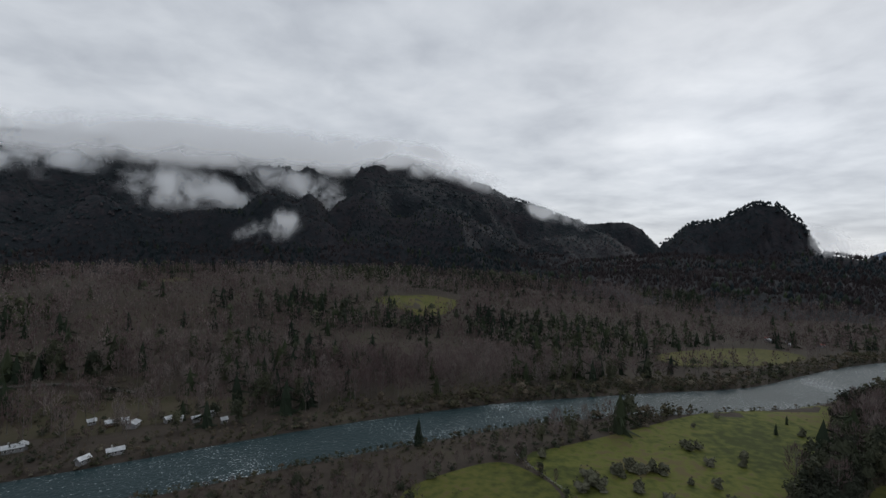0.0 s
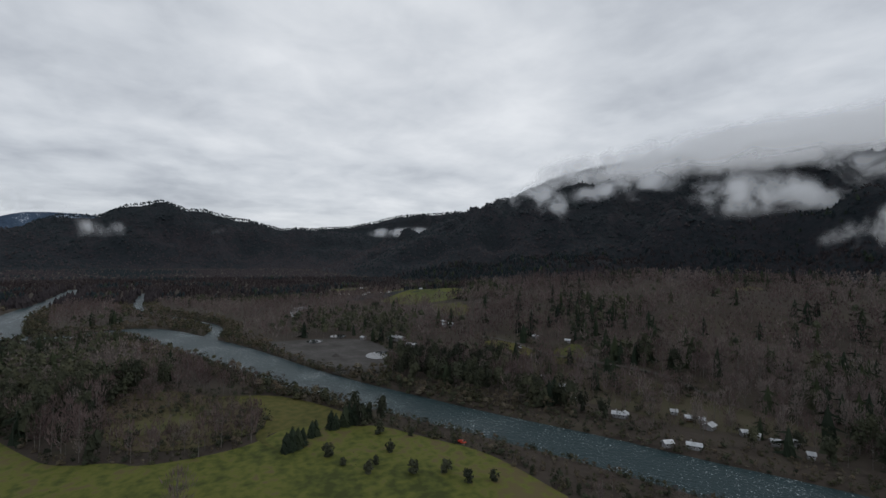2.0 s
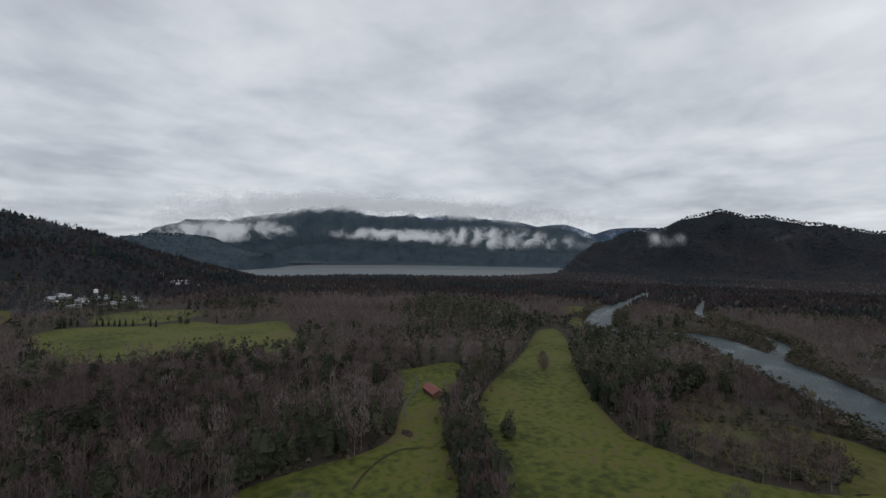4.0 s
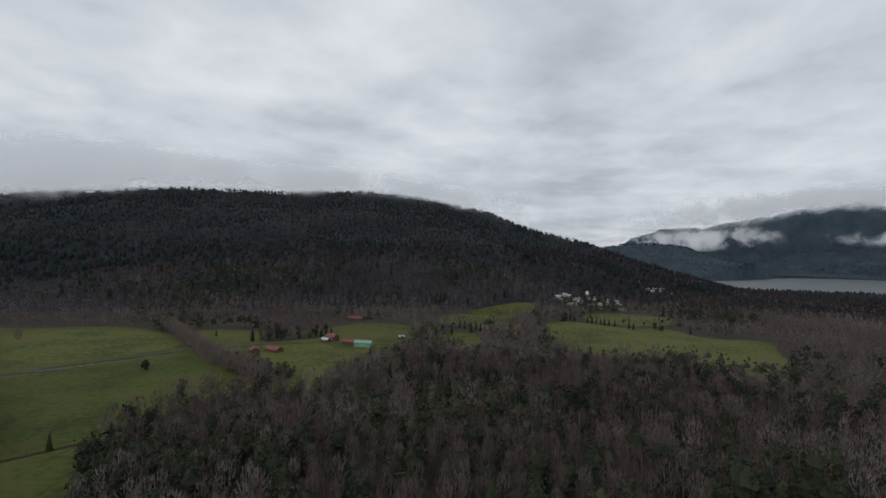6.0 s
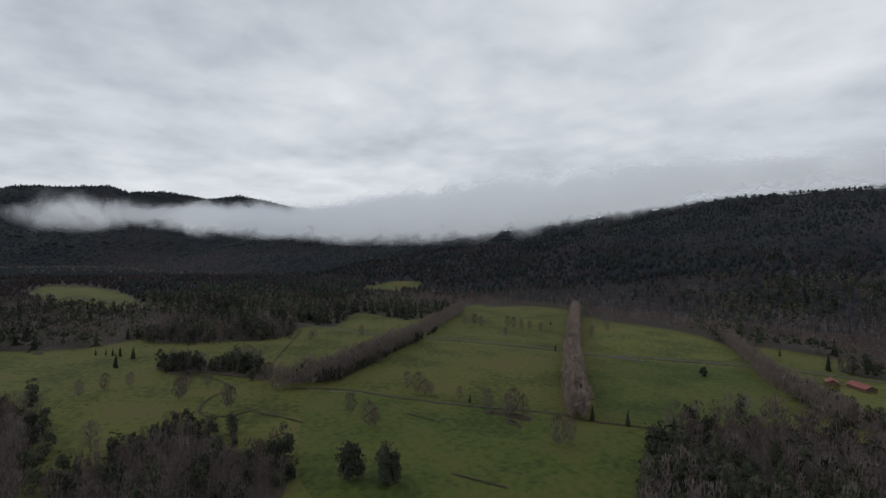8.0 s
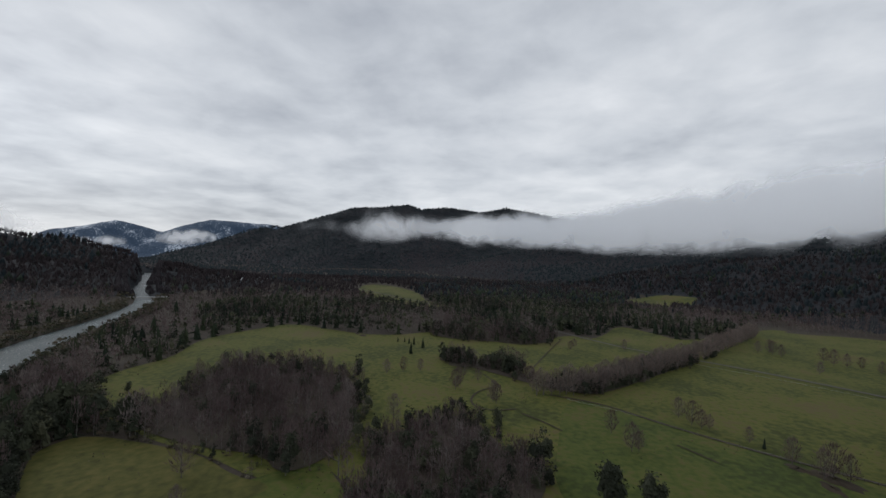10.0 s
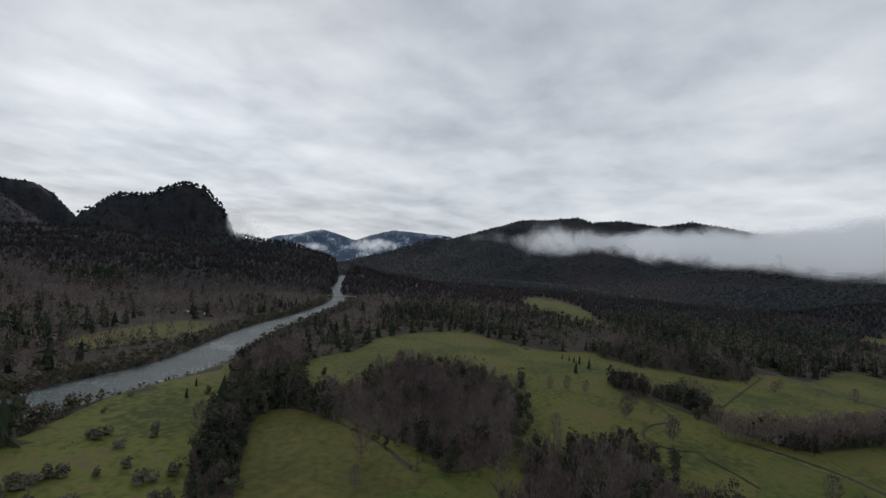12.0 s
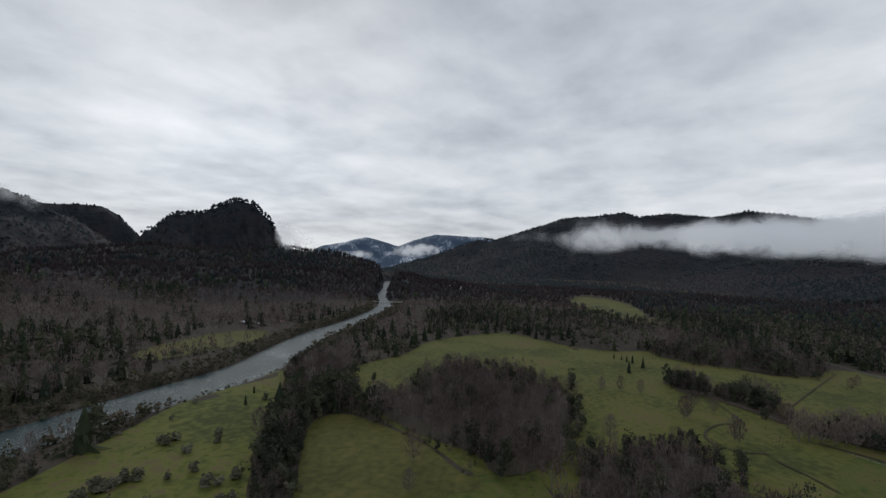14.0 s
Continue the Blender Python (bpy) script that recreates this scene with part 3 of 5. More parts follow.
for poly in ([(-426, 125), (-446, 140), (-440, 159), (-421, 156), (-407, 134)], [(-522, 86), (-535, 99), (-520, 109), (-506, 95)], [(-547, 116), (-553, 133), (-537, 140), (-529, 124)], [(-800, 107), (-800, 126), (-718, 117), (-707, 98)]):
    tagged(sheet("pond", poly, M_POND, lift=0.9), "pale shallow pond in a gravel yard", "pond", kind="structure")
ROAD = [(1242, 376, 5), (1016, 199, 5), (866, 65, 5), (764, -22, 5), (548, -150, 5), (521, -181, 5), (495, -216, 5), (436, -274, 5), (373, -325, 5), (288, -374, 5), (349, -344, 5), (261, -440, 5), (234, -467, 5), (142, -508, 5), (79, -502, 5)]
tagged(ribbon("country_road", chaikin(ROAD, False), 0.55, M_ROAD, drape=True), "pale gravel road between pastures", "road", kind="structure")
tagged(sheet("hamlet_clearing", [(-349, 243), (-331, 274), (-289, 283), (-255, 301), (-210, 303), (-166, 317), (-124, 312), (-130, 287), (-165, 267), (-180, 247), (-215, 242), (-246, 222), (-287, 223), (-307, 234)], M_SCRUBLAND, 0.12), "scrubby brown ground among the houses of a hamlet", "clearing", kind="structure")
VILLAGE_ROAD = [(-439, 265, 3.6), (-402, 276, 3.6), (-358, 279, 3.6), (-312, 294, 3.6), (-272, 308, 3.6), (-242, 315, 3.6), (-207, 313, 3.6)]
tagged(ribbon("village_road", chaikin(VILLAGE_ROAD, False), 0.6, M_ROAD, drape=True), "narrow gravel road behind the hamlet", "road", kind="structure")


# ---- plants: small triangles round a trunk and limbs ----
rng = np.random.default_rng(7)


def cone(p, q, r0, r1, sides):
    """A tapered stick from p to q as triangles."""
    p, q = np.asarray(p, float), np.asarray(q, float)
    d = (q - p) / (np.linalg.norm(q - p) + 1e-9)
    u = np.cross(d, (0.3, 0.9, 0.2))
    u /= np.linalg.norm(u)
    w = np.cross(d, u)
    a = np.linspace(0, 2 * np.pi, sides, endpoint=False)
    ring = np.outer(np.cos(a), u) + np.outer(np.sin(a), w)
    v = np.concatenate([p + ring * r0, q + ring * r1])
    k = np.arange(sides)
    n = (k + 1) % sides
    return v, np.concatenate([np.c_[k, n, sides + n], np.c_[k, sides + n, sides + k]])


def pack(pieces):
    vs, fs, off = [], [], 0
    for v, f in pieces:
        vs.append(v)
        fs.append(f + off)
        off += len(v)
    return np.concatenate(vs), np.concatenate(fs)


def sprays(base, way, length, width):
    """Thin triangles from each base along its way."""
    n = len(base)
    way = way / np.linalg.norm(way, axis=1, keepdims=True)
    side = np.cross(way, rng.normal(size=(n, 3)))
    side /= np.linalg.norm(side, axis=1, keepdims=True) + 1e-9
    v = np.stack([base - side * width[:, None] / 2, base + side * width[:, None] / 2, base + way * length[:, None]], 1).reshape(-1, 3)
    return v, np.arange(3 * n).reshape(-1, 3)


def leaves(centre, size):
    """One loose triangle of leaves round each centre."""
    n = len(centre)
    a = rng.normal(size=(n, 3))
    b = np.cross(a, rng.normal(size=(n, 3)))
    a /= np.linalg.norm(a, axis=1, keepdims=True)
    b /= np.linalg.norm(b, axis=1, keepdims=True)
    s = size[:, None]
    v = np.stack([centre - a * s * 0.6 - b * s * 0.4, centre + a * s * 0.6 - b * s * 0.3, centre + b * s * 0.7], 1).reshape(-1, 3)
    return v, np.arange(3 * n).reshape(-1, 3)


def bare_wood(h, limbs, sides):
    """Trunk and limbs of a bare tree; gives the limbs' ends too."""
    lean = rng.normal(size=2) * 0.03 * h
    top = np.array([lean[0], lean[1], h * 0.92])
    out, ends = [cone((0, 0, -0.5), top, h * 0.016, h * 0.003, sides + 1)], []
    for _ in range(limbs):
        s = rng.uniform(0.25, 0.85)
        p = top * s
        a = rng.uniform(0, 2 * np.pi)
        reach = h * rng.uniform(0.12, 0.24) * (1.25 - s)
        q = p + np.array([np.cos(a) * reach, np.sin(a) * reach, h * rng.uniform(0.12, 0.28) * (1.1 - 0.5 * s)])
        out.append(cone(p, q, h * 0.006, h * 0.0015, sides))
        ends.append((p, q))
    return pack(out), ends


def bare_tree(h, limbs, twigs, width, sides=3, wood_limbs=True, wide=0.17, low=0.30):
    """A bare tree: limbs, and a haze of fine twigs that fills an oval crown."""
    wood, _ = bare_wood(h, limbs, sides)
    if not wood_limbs:
        wood = cone((0, 0, -0.5), (0, 0, h * 0.9), h * 0.014, h * 0.003, 3)
    a, u = rng.uniform(0, 2 * np.pi, twigs), rng.uniform(-1, 1, twigs)
    r = np.sqrt(np.clip(1 - u * u, 0, 1)) * rng.uniform(0.15, 1, twigs) ** 0.5
    mid, tall = (1 + low) / 2 * 0.94, (1 - low) / 2 * 0.9
    lobes = 1 + 0.22 * np.sin(3 * a + rng.uniform(0, 6)) + 0.15 * np.sin(7 * u + rng.uniform(0, 6))
    base = np.c_[np.cos(a) * r * wide * lobes, np.sin(a) * r * wide * lobes, mid + u * tall] * h
    way = base / h - (0, 0, low * 0.7) + rng.normal(size=(twigs, 3)) * 0.10 + (0, 0, 0.08)
    return wood, sprays(base, way, h * rng.uniform(0.07, 0.17, twigs), width * rng.uniform(0.6, 1.5, twigs))


def leafy_tree(h, clumps, per, size, wide=0.3, low=0.25, sides=4, limbs=0, hearts=0):
    """Evergreen broadleaf: lumpy crown of clumps, open below."""
    c = []
    while len(c) < clumps:
        z = rng.uniform(low, 1.0)
        r = wide * np.sqrt(max(0.02, 1 - ((z - 0.58) / 0.46) ** 2))
        a = rng.uniform(0, 2 * np.pi)
        d = r * np.sqrt(rng.uniform(0.25, 1))
        c.append((np.cos(a) * d * h, np.sin(a) * d * h, z * h))
    c = np.array(c)
    centre = np.repeat(c, per, 0) + rng.normal(size=(clumps * per, 3)) * h * 0.045
    heart = []
    for k in range(hearts):
        q = c[k] * (0.55, 0.55, 0.9) + (0, 0, 0.02 * h)
        lv, lf = lump(h * 0.30, h * wide * 0.62, 2, 6)
        heart.append((lv + q - (0, 0, h * 0.14), lf))
    wood = [cone((0, 0, -0.5), (0, 0, h * 0.75), h * 0.018, h * 0.005, sides)]
    for k in range(limbs):
        wood.append(cone((0, 0, h * 0.3), c[k], h * 0.007, h * 0.002, 3))
    return pack(wood), pack(heart + [leaves(centre, size * rng.uniform(0.6, 1.3, clumps * per))])


def conifer(h, tiers, per, wide=0.2, size=1.0, heart=True):
    base, way, ln, wd = [], [], [], []
    for t in range(tiers):
        z = 0.08 + 0.9 * t / tiers
        for k in range(per):
            a = rng.uniform(0, 2 * np.pi)
            base.append((0, 0, (z + 0.04) * h))
            way.append((np.cos(a), np.sin(a), -0.25 - 0.2 * rng.random()))
            ln.append(h * wide * (1 - z) * rng.uniform(0.8, 1.15) + 0.3)
            wd.append(h * 0.10 * (1.15 - z) * size)
    v, f = sprays(np.array(base), np.array(way), np.array(ln), np.array(wd))
    tip = cone((0, 0, h * 0.9), (0, 0, h), h * 0.012, 0.01, 3)
    core = [lump(h * 0.97, h * wide * 0.75, 3, 7) if per > 6 else lump(h * 0.95, h * wide * 0.8, 2, 5)] if heart else []
    if per < 6:
        return cone((0, 0, -0.5), (0, 0, h * 0.3), h * 0.014, h * 0.01, 3), pack([(v, f)] + core)
    return cone((0, 0, -0.5), (0, 0, h * 0.95), h * 0.014, h * 0.003, 4), pack([(v, f), tip] + core)


def lump(h, wide, rows=2, sides=5):
    """A far tree: one uneven, pointed crown."""
    vs = [np.array([[0, 0, h]])]
    for r in range(rows):
        a = np.linspace(0, 2 * np.pi, sides, endpoint=False) + r * 0.5
        rad = wide * (0.45 + 0.55 * (r + 1) / rows) * rng.uniform(0.7, 1.25, sides)
        z = h * (1 - 1.08 * (r + 1) / rows) + rng.normal(size=sides) * h * 0.06
        vs.append(np.c_[np.cos(a) * rad, np.sin(a) * rad, z])
    v = np.concatenate(vs)
    k = np.arange(sides)
    n = (k + 1) % sides
    fs = [np.c_[np.zeros(sides, int), 1 + k, 1 + n]]
    for r in range(rows - 1):
        a, b = 1 + r * sides, 1 + (r + 1) * sides
        fs += [np.c_[a + k, b + k, b + n], np.c_[a + k, b + n, a + n]]
    return v, np.concatenate(fs)


def one_mesh(tree):
    """Wood and crown as one template with a slot for each face."""
    v, f = pack(tree)
    return v, f, np.concatenate([np.zeros(len(tree[0][1]), int), np.ones(len(tree[1][1]), int)])


def scatter(name, templates, x, y, size, mats, label, category, flat=1.0, tones=None, smooth=False):
    """Many plants of one kind in one mesh."""
    if not len(x):
        return None
    z = land(x, y)
    turn, kind = rng.uniform(0, 2 * np.pi, len(x)), rng.integers(0, len(templates), len(x))
    tone = rng.beta(2, 2, len(x)) if tones is None else tones
    vs, fs, sl, tn, off = [], [], [], [], 0
    for k, (tv, tf, ts) in enumerate(templates):
        m = np.nonzero(kind == k)[0]
        if not len(m):
            continue
        c, s = np.cos(turn[m])[:, None], np.sin(turn[m])[:, None]
        g = size[m][:, None]
        wide = g * flat * rng.uniform(0.85, 1.2, (len(m), 1))
        v = np.stack([(tv[:, 0] * c - tv[:, 1] * s) * wide + x[m][:, None], (tv[:, 0] * s + tv[:, 1] * c) * wide + y[m][:, None], tv[:, 2] * g + z[m][:, None]], 2)
        vs.append(v.reshape(-1, 3))
        fs.append((tf[None] + (np.arange(len(m)) * len(tv))[:, None, None] + off).reshape(-1, 3))
        sl.append(np.tile(ts, len(m)))
        tn.append((np.repeat(tone[m], len(tv)) + rng.normal(size=len(m) * len(tv)) * 0.06))
        off += len(m) * len(tv)
    ob = mesh_object(name, np.concatenate(vs), np.concatenate(fs), mats, smooth, np.concatenate(sl), np.concatenate(tn))
    return tagged(ob, label, category, kind="stuff")


# ---- where woods stand ----
OPEN = [chaikin(p, True) for _, _, p in FIELDS] + [chaikin(YARD, True)]
FIELD_BOX = [(min(p[0] for p in o), max(p[0] for p in o), min(p[1] for p in o), max(p[1] for p in o)) for o in OPEN]
HAMLET = [(-363, 235), (-331, 286), (-232, 314), (-121, 319), (-121, 283), (-175, 223), (-262, 207)]


def wooded(x, y):
    ok = (river_gap(x, y) > 1) & ~inside(x, y, LAKE_S)
    for poly, (x0, x1, y0, y1) in zip(OPEN, FIELD_BOX):
        m = (x > x0) & (x < x1) & (y > y0) & (y < y1) & ok
        if m.any():
            ok[np.nonzero(m)[0][inside(x[m], y[m], poly)]] = False
    ok &= (line_distance(x, y, ROAD) > 8) & (line_distance(x, y, VILLAGE_ROAD) > 7)
    ok &= ~inside(x, y, HAMLET) | (river_gap(x, y) < 22) | (rng.random(len(x)) < 0.32)
    return ok


def ring(r0, r1, per):
    """Random places in a ring, one on each `per` square metres."""
    n = int(np.pi * (r1 * r1 - r0 * r0) / per)
    r, a = np.sqrt(rng.uniform(r0 * r0, r1 * r1, n)), rng.uniform(0, 2 * np.pi, n)
    return r * np.cos(a), r * np.sin(a)


def spaced(x, y, cell):
    """At most one place a cell."""
    key = np.floor(x / cell).astype(np.int64) * 100003 + np.floor(y / cell).astype(np.int64)
    _, first = np.unique(key, return_index=True)
    return x[first], y[first]


BROWN_WOOD = [(244, 222), (220, 168), (210, 131), (209, 101), (189, 84), (205, 68), (246, 63), (325, 84), (351, 96), (390, 148), (384, 188), (367, 224), (291, 196), (253, 210)]
GREEN_WOOD = [(111, -385), (153, -353), (181, -327), (202, -265), (173, -215), (126, -147), (0, -130), (-98, -173), (-161, -166), (-184, -168), (-208, -186), (-262, -241), (-306, -331), (-299, -428), (-237, -493), (-126, -515), (-26, -468), (-38, -509), (21, -527), (69, -444)]
PLANTED = [[(1026, 134), (1247, -54), (1359, -399), (891, -262), (512, -142), (508, -83), (605, -35), (704, 42)], [(949, -279), (819, -333), (719, -378), (624, -303), (574, -235), (598, -199), (715, -211)], [(704, 463), (872, 377), (837, 264), (625, 189), (533, 229), (437, 279)]]


def kinds(x, y):
    """0 bare, 1 evergreen, 2 conifer; in drifts."""
    n = fbm(x, y, 140, 4, 11)
    r = rng.random(len(x))
    green = np.clip((n - 0.47) * 4.5, 0.07, 0.85)
    high = (hills(x, y) > 12) & ((y < -100) | (np.hypot(x, y) > 1100))
    green = np.where((np.hypot(x, y) > 600) & ~high, green - 0.10, green)
    green = np.where((x > 450) & ~high, green - 0.1, green)
    bank_hill = (y > 230) & (np.hypot(x, y) < 1150) & (x > -750)
    green = np.where(bank_hill, np.clip(green - 0.14, 0.05, 0.5), green)
    green = np.where(inside(x, y, HAMLET), 0.1, green)
    green = np.where(high, np.where((y > 0) & (x > 250), np.clip(green - 0.25, 0.04, 0.5), np.clip(green + 0.12, 0, 0.85)), green)
    green = np.where(inside(x, y, GREEN_WOOD), np.clip(green + 0.14, 0.22, 0.6), green)
    green = np.where(inside(x, y, BROWN_WOOD), 0.08, green)
    dark = np.zeros(len(x), bool)
    for poly in PLANTED:
        dark |= inside(x, y, poly)
    mixed_kind = np.where(r < green, np.where(rng.random(len(x)) < 0.12, 2, 1), 0)
    return np.where(dark & (r < 0.6), np.where(rng.random(len(x)) < 0.6, 2, 1), np.where(bank_hill & (mixed_kind == 1) & (rng.random(len(x)) < 0.6), 2, mixed_kind))


NEAR_BARE = [one_mesh(bare_tree(1.0, 5, 100, 0.019, wide=rng.uniform(0.16, 0.24))) for _ in range(5)]
NEAR_LEAFY = [one_mesh(leafy_tree(1.0, 24, 7, 0.062, wide=rng.uniform(0.18, 0.26), limbs=1, hearts=3)) for _ in range(5)]
MID_BARE = [one_mesh(bare_tree(1.0, 3, 17, 0.055, wood_limbs=False, wide=rng.uniform(0.14, 0.21))) for _ in range(5)]
MID_LEAFY = [one_mesh(leafy_tree(1.0, 12, 1, 0.14, sides=3, hearts=1)) for _ in range(5)]
MID_CON = [one_mesh(conifer(1.0, 3, 4, 0.22, 1.6)) for _ in range(3)]
FAR_BARE = [(lambda v: (v[0], v[1], np.ones(len(v[1]), int)))(sprays(rng.normal(size=(8, 3)) * (0.13, 0.13, 0.1) + (0, 0, 0.35), rng.normal(size=(8, 3)) * 0.3 + (0, 0, 1), rng.uniform(0.35, 0.65, 8), rng.uniform(0.13, 0.24, 8))) for _ in range(6)]
FAR_LEAFY = [(lambda v: (v[0], v[1], np.ones(len(v[1]), int)))(lump(1.0, rng.uniform(0.28, 0.46), 2, 4)) for _ in range(6)]
MOUNT = [(lambda v: (v[0], v[1], np.ones(len(v[1]), int)))(lump(1.0, rng.uniform(0.5, 0.75), 1, 6)) for _ in range(6)]
SHRUBS = [one_mesh(leafy_tree(1.0, 18, 4, 0.115, wide=0.5, low=0.08, sides=3, hearts=1)) for _ in range(6)]
FAR_SHRUBS = [one_mesh(leafy_tree(1.0, 10, 2, 0.19, wide=0.5, low=0.1, sides=3, hearts=1)) for _ in range(5)]

GROVE_BARE = [one_mesh(bare_tree(1.0, 6, 120, 0.015, wide=rng.uniform(0.15, 0.27), low=0.2)) for _ in range(7)]
CLOSE = {}
WOOD_MATS, LEAF_MATS, CON_MATS = [M_BARK, M_TWIG], [M_BARK, M_LEAF], [M_BARK, M_NEEDLE]
for label, r0, r1, cell, bare_t, leaf_t, tall in (
        ("near", 150, 430, 6.7, NEAR_BARE, NEAR_LEAFY, (14, 23)), ("middle", 430, 1000, 8.3, MID_BARE, MID_LEAFY, (13, 20)),
        ("far", 1000, 1750, 11.5, FAR_BARE, FAR_LEAFY, (11, 17))):
    x, y = spaced(*ring(r0, r1, cell * cell * 0.7), cell)
    m = wooded(x, y)
    m &= land(x * 0.97, y * 0.97) < land(x, y) + 3
    x, y = x[m], y[m]
    gap = river_gap(x, y)
    m = gap > 26
    bx, by = x[~m], y[~m]
    x, y = x[m], y[m]
    k = kinds(x, y)
    size = rng.uniform(*tall, len(x)) * (0.75 + 0.5 * fbm(x, y, 60, 2, 5))
    size *= np.where((hills(x, y) > 8) & (y > 0), 1.15, 1.0) * np.where(hills(x, y) > 120, 0.65, 1.0)
    size *= np.where((y > 90) & (np.hypot(x, y) < 250), np.where(x < -60, 0.22, 0.4), 1.0)
    stand = fbm(x, y, 90, 3, 31)
    tones = np.clip(0.57 + (stand - 0.5) * 1.4 - 0.34 * ((hills(x, y) > 10) & ((y < -100) | (np.hypot(x, y) > 1100))) + rng.normal(size=len(x)) * 0.26, 0, 1)
    far = r0 > 900
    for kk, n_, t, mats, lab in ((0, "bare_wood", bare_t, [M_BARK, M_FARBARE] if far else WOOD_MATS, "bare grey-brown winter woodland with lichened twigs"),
                                 (1, "evergreen_wood", leaf_t, [M_BARK, M_MOUNT] if far else LEAF_MATS, "dark evergreen broadleaf woodland"),
                                 (2, "conifer_wood", MID_CON if r0 < 900 else FAR_LEAFY, CON_MATS, "dark pointed conifers among the woods")):
        s = k == kk
        if r0 < 200 and kk < 2:
            close = np.nonzero(s & (np.hypot(x, y) < 236))[0][:(300, 220)[kk]]
            CLOSE[kk] = [(x[i], y[i], size[i]) for i in close]
            s[close] = False
        scatter(n_, t, x[s], y[s], size[s] * (1.0 if kk != 1 else 0.92), mats, lab, "woodland", tones=tones[s], smooth=far)
    scatter("bank_shrubs", (SHRUBS if r0 < 400 else FAR_SHRUBS) if r0 < 900 else FAR_LEAFY, bx, by, rng.uniform(4, 9, len(bx)) * np.where(np.hypot(bx, by) < 300, 0.4, 1.0) * (1 + (r0 > 900)), [M_BARK, M_BROWN if far else M_SHRUB], "brown and olive shrubs along the river bank", "shrubs")
# undergrowth along the edges of the woods
x, y = spaced(*ring(150, 520, 12), 4.6)
m = wooded(x, y)
x, y = x[m], y[m]
edge = np.zeros(len(x), bool)
for dx, dy in ((7, 0), (-7, 0), (0, 7), (0, -7)):
    edge |= ~wooded(x + dx, y + dy)
edge &= (river_gap(x, y) > 14) & ~inside(x, y, HAMLET)
x, y = x[edge], y[edge]
e = rng.random(len(x)) < 0.4
scatter("edge_scrub", SHRUBS, x[~e], y[~e], rng.uniform(1.8, 5.0, (~e).sum()), [M_BARK, M_SHRUB], "brown scrub along the edge of the woods", "shrubs")
scatter("evergreen_scrub", SHRUBS, x[e], y[e], rng.uniform(2.0, 7.0, e.sum()), LEAF_MATS, "dark evergreen scrub along the edge of the woods", "shrubs")
x, y = spaced(*ring(150, 900, 14), 5.0)
m = (river_gap(x, y) < 24) & wooded(x, y)
x, y = x[m], y[m]
away = np.hypot(x, y) > 470
for near_by in (True, False):
    q = away != near_by
    qx, qy = x[q], y[q]
    e = fbm(qx, qy, 40, 3, 77) + rng.normal(size=len(qx)) * 0.08 > 0.5
    t = SHRUBS if near_by else FAR_SHRUBS
    scatter("bank_shrubs", t, qx[~e], qy[~e], rng.uniform(2.2, 5.5, (~e).sum()) * np.where(np.hypot(qx, qy) < 300, 0.6, 1.0)[~e], [M_BARK, M_SHRUB], "dense brown and olive thicket along the water", "shrubs")
    scatter("bank_evergreens", t, qx[e], qy[e], rng.uniform(2.5, 6.5, e.sum()) * np.where(np.hypot(qx, qy) < 300, 0.6, 1.0)[e], LEAF_MATS, "dark evergreen thicket along the water", "shrubs")
# a dense hem of bushes at the waterline
hx, hy = [], []
for line in (RIVER_S, CHANNEL_S):
    for a, b in zip(line, line[1:]):
        long = math.hypot(b[0] - a[0], b[1] - a[1])
        n = int(long / 2.3)
        s = rng.random(2 * n)
        side = np.repeat((-1.0, 1.0), n)
        out = (a[2] + s * (b[2] - a[2])) / 2 + rng.uniform(1.2, 4.5, 2 * n)
        hx.append(a[0] + (b[0] - a[0]) * s - (b[1] - a[1]) / long * side * out)
        hy.append(a[1] + (b[1] - a[1]) * s + (b[0] - a[0]) / long * side * out)
hx, hy = np.concatenate(hx), np.concatenate(hy)
m = (river_gap(hx, hy) > 0.8) & (np.hypot(hx, hy) < 900)
hx, hy = hx[m], hy[m]
e = rng.random(len(hx)) < 0.45
scatter("waterline_shrubs", FAR_SHRUBS, hx[~e], hy[~e], rng.uniform(1.2, 3.4, (~e).sum()), [M_BARK, M_SHRUB], "low brown bushes hanging over the water", "shrubs")
scatter("waterline_evergreens", FAR_SHRUBS, hx[e], hy[e], rng.uniform(1.4, 3.8, e.sum()), LEAF_MATS, "low dark bushes hanging over the water", "shrubs")
x, y = spaced(*ring(1750, 4500, 215), 16.5)
zz, zi = land(x, y), land(x * 0.985, y * 0.985)
m = (zz > -1) & ((zz >= zi - 3) | (rng.random(len(x)) < 0.1)) & wooded(x, y)
m &= (line_distance(x, y, [c[:2] for c in RIDGES["snow_range"]]) > 900) & (line_distance(x, y, [c[:2] for c in RIDGES["far_range"]]) > 320)
x, y = x[m], y[m]
g = fbm(x, y, 320, 5, 41) + 0.10 * rng.normal(size=len(x)) + np.clip((land(x, y) - 190) / 500, -0.2, 0.3) + np.where(x > 900, 0.3, np.where(x < -900, 0.16, 0.0)) > 0.545
size = rng.uniform(6.5, 11, len(x))
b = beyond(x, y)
scatter("far_lake_forest", MOUNT, x[b], y[b], size[b], [M_BARK, M_HAZEWOOD], "forest beyond the lake, its colour paled and blued for haze", "forest", smooth=True)
x, y, g, size = x[~b], y[~b], g[~b], size[~b]
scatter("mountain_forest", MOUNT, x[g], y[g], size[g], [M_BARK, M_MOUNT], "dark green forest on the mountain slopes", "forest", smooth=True)
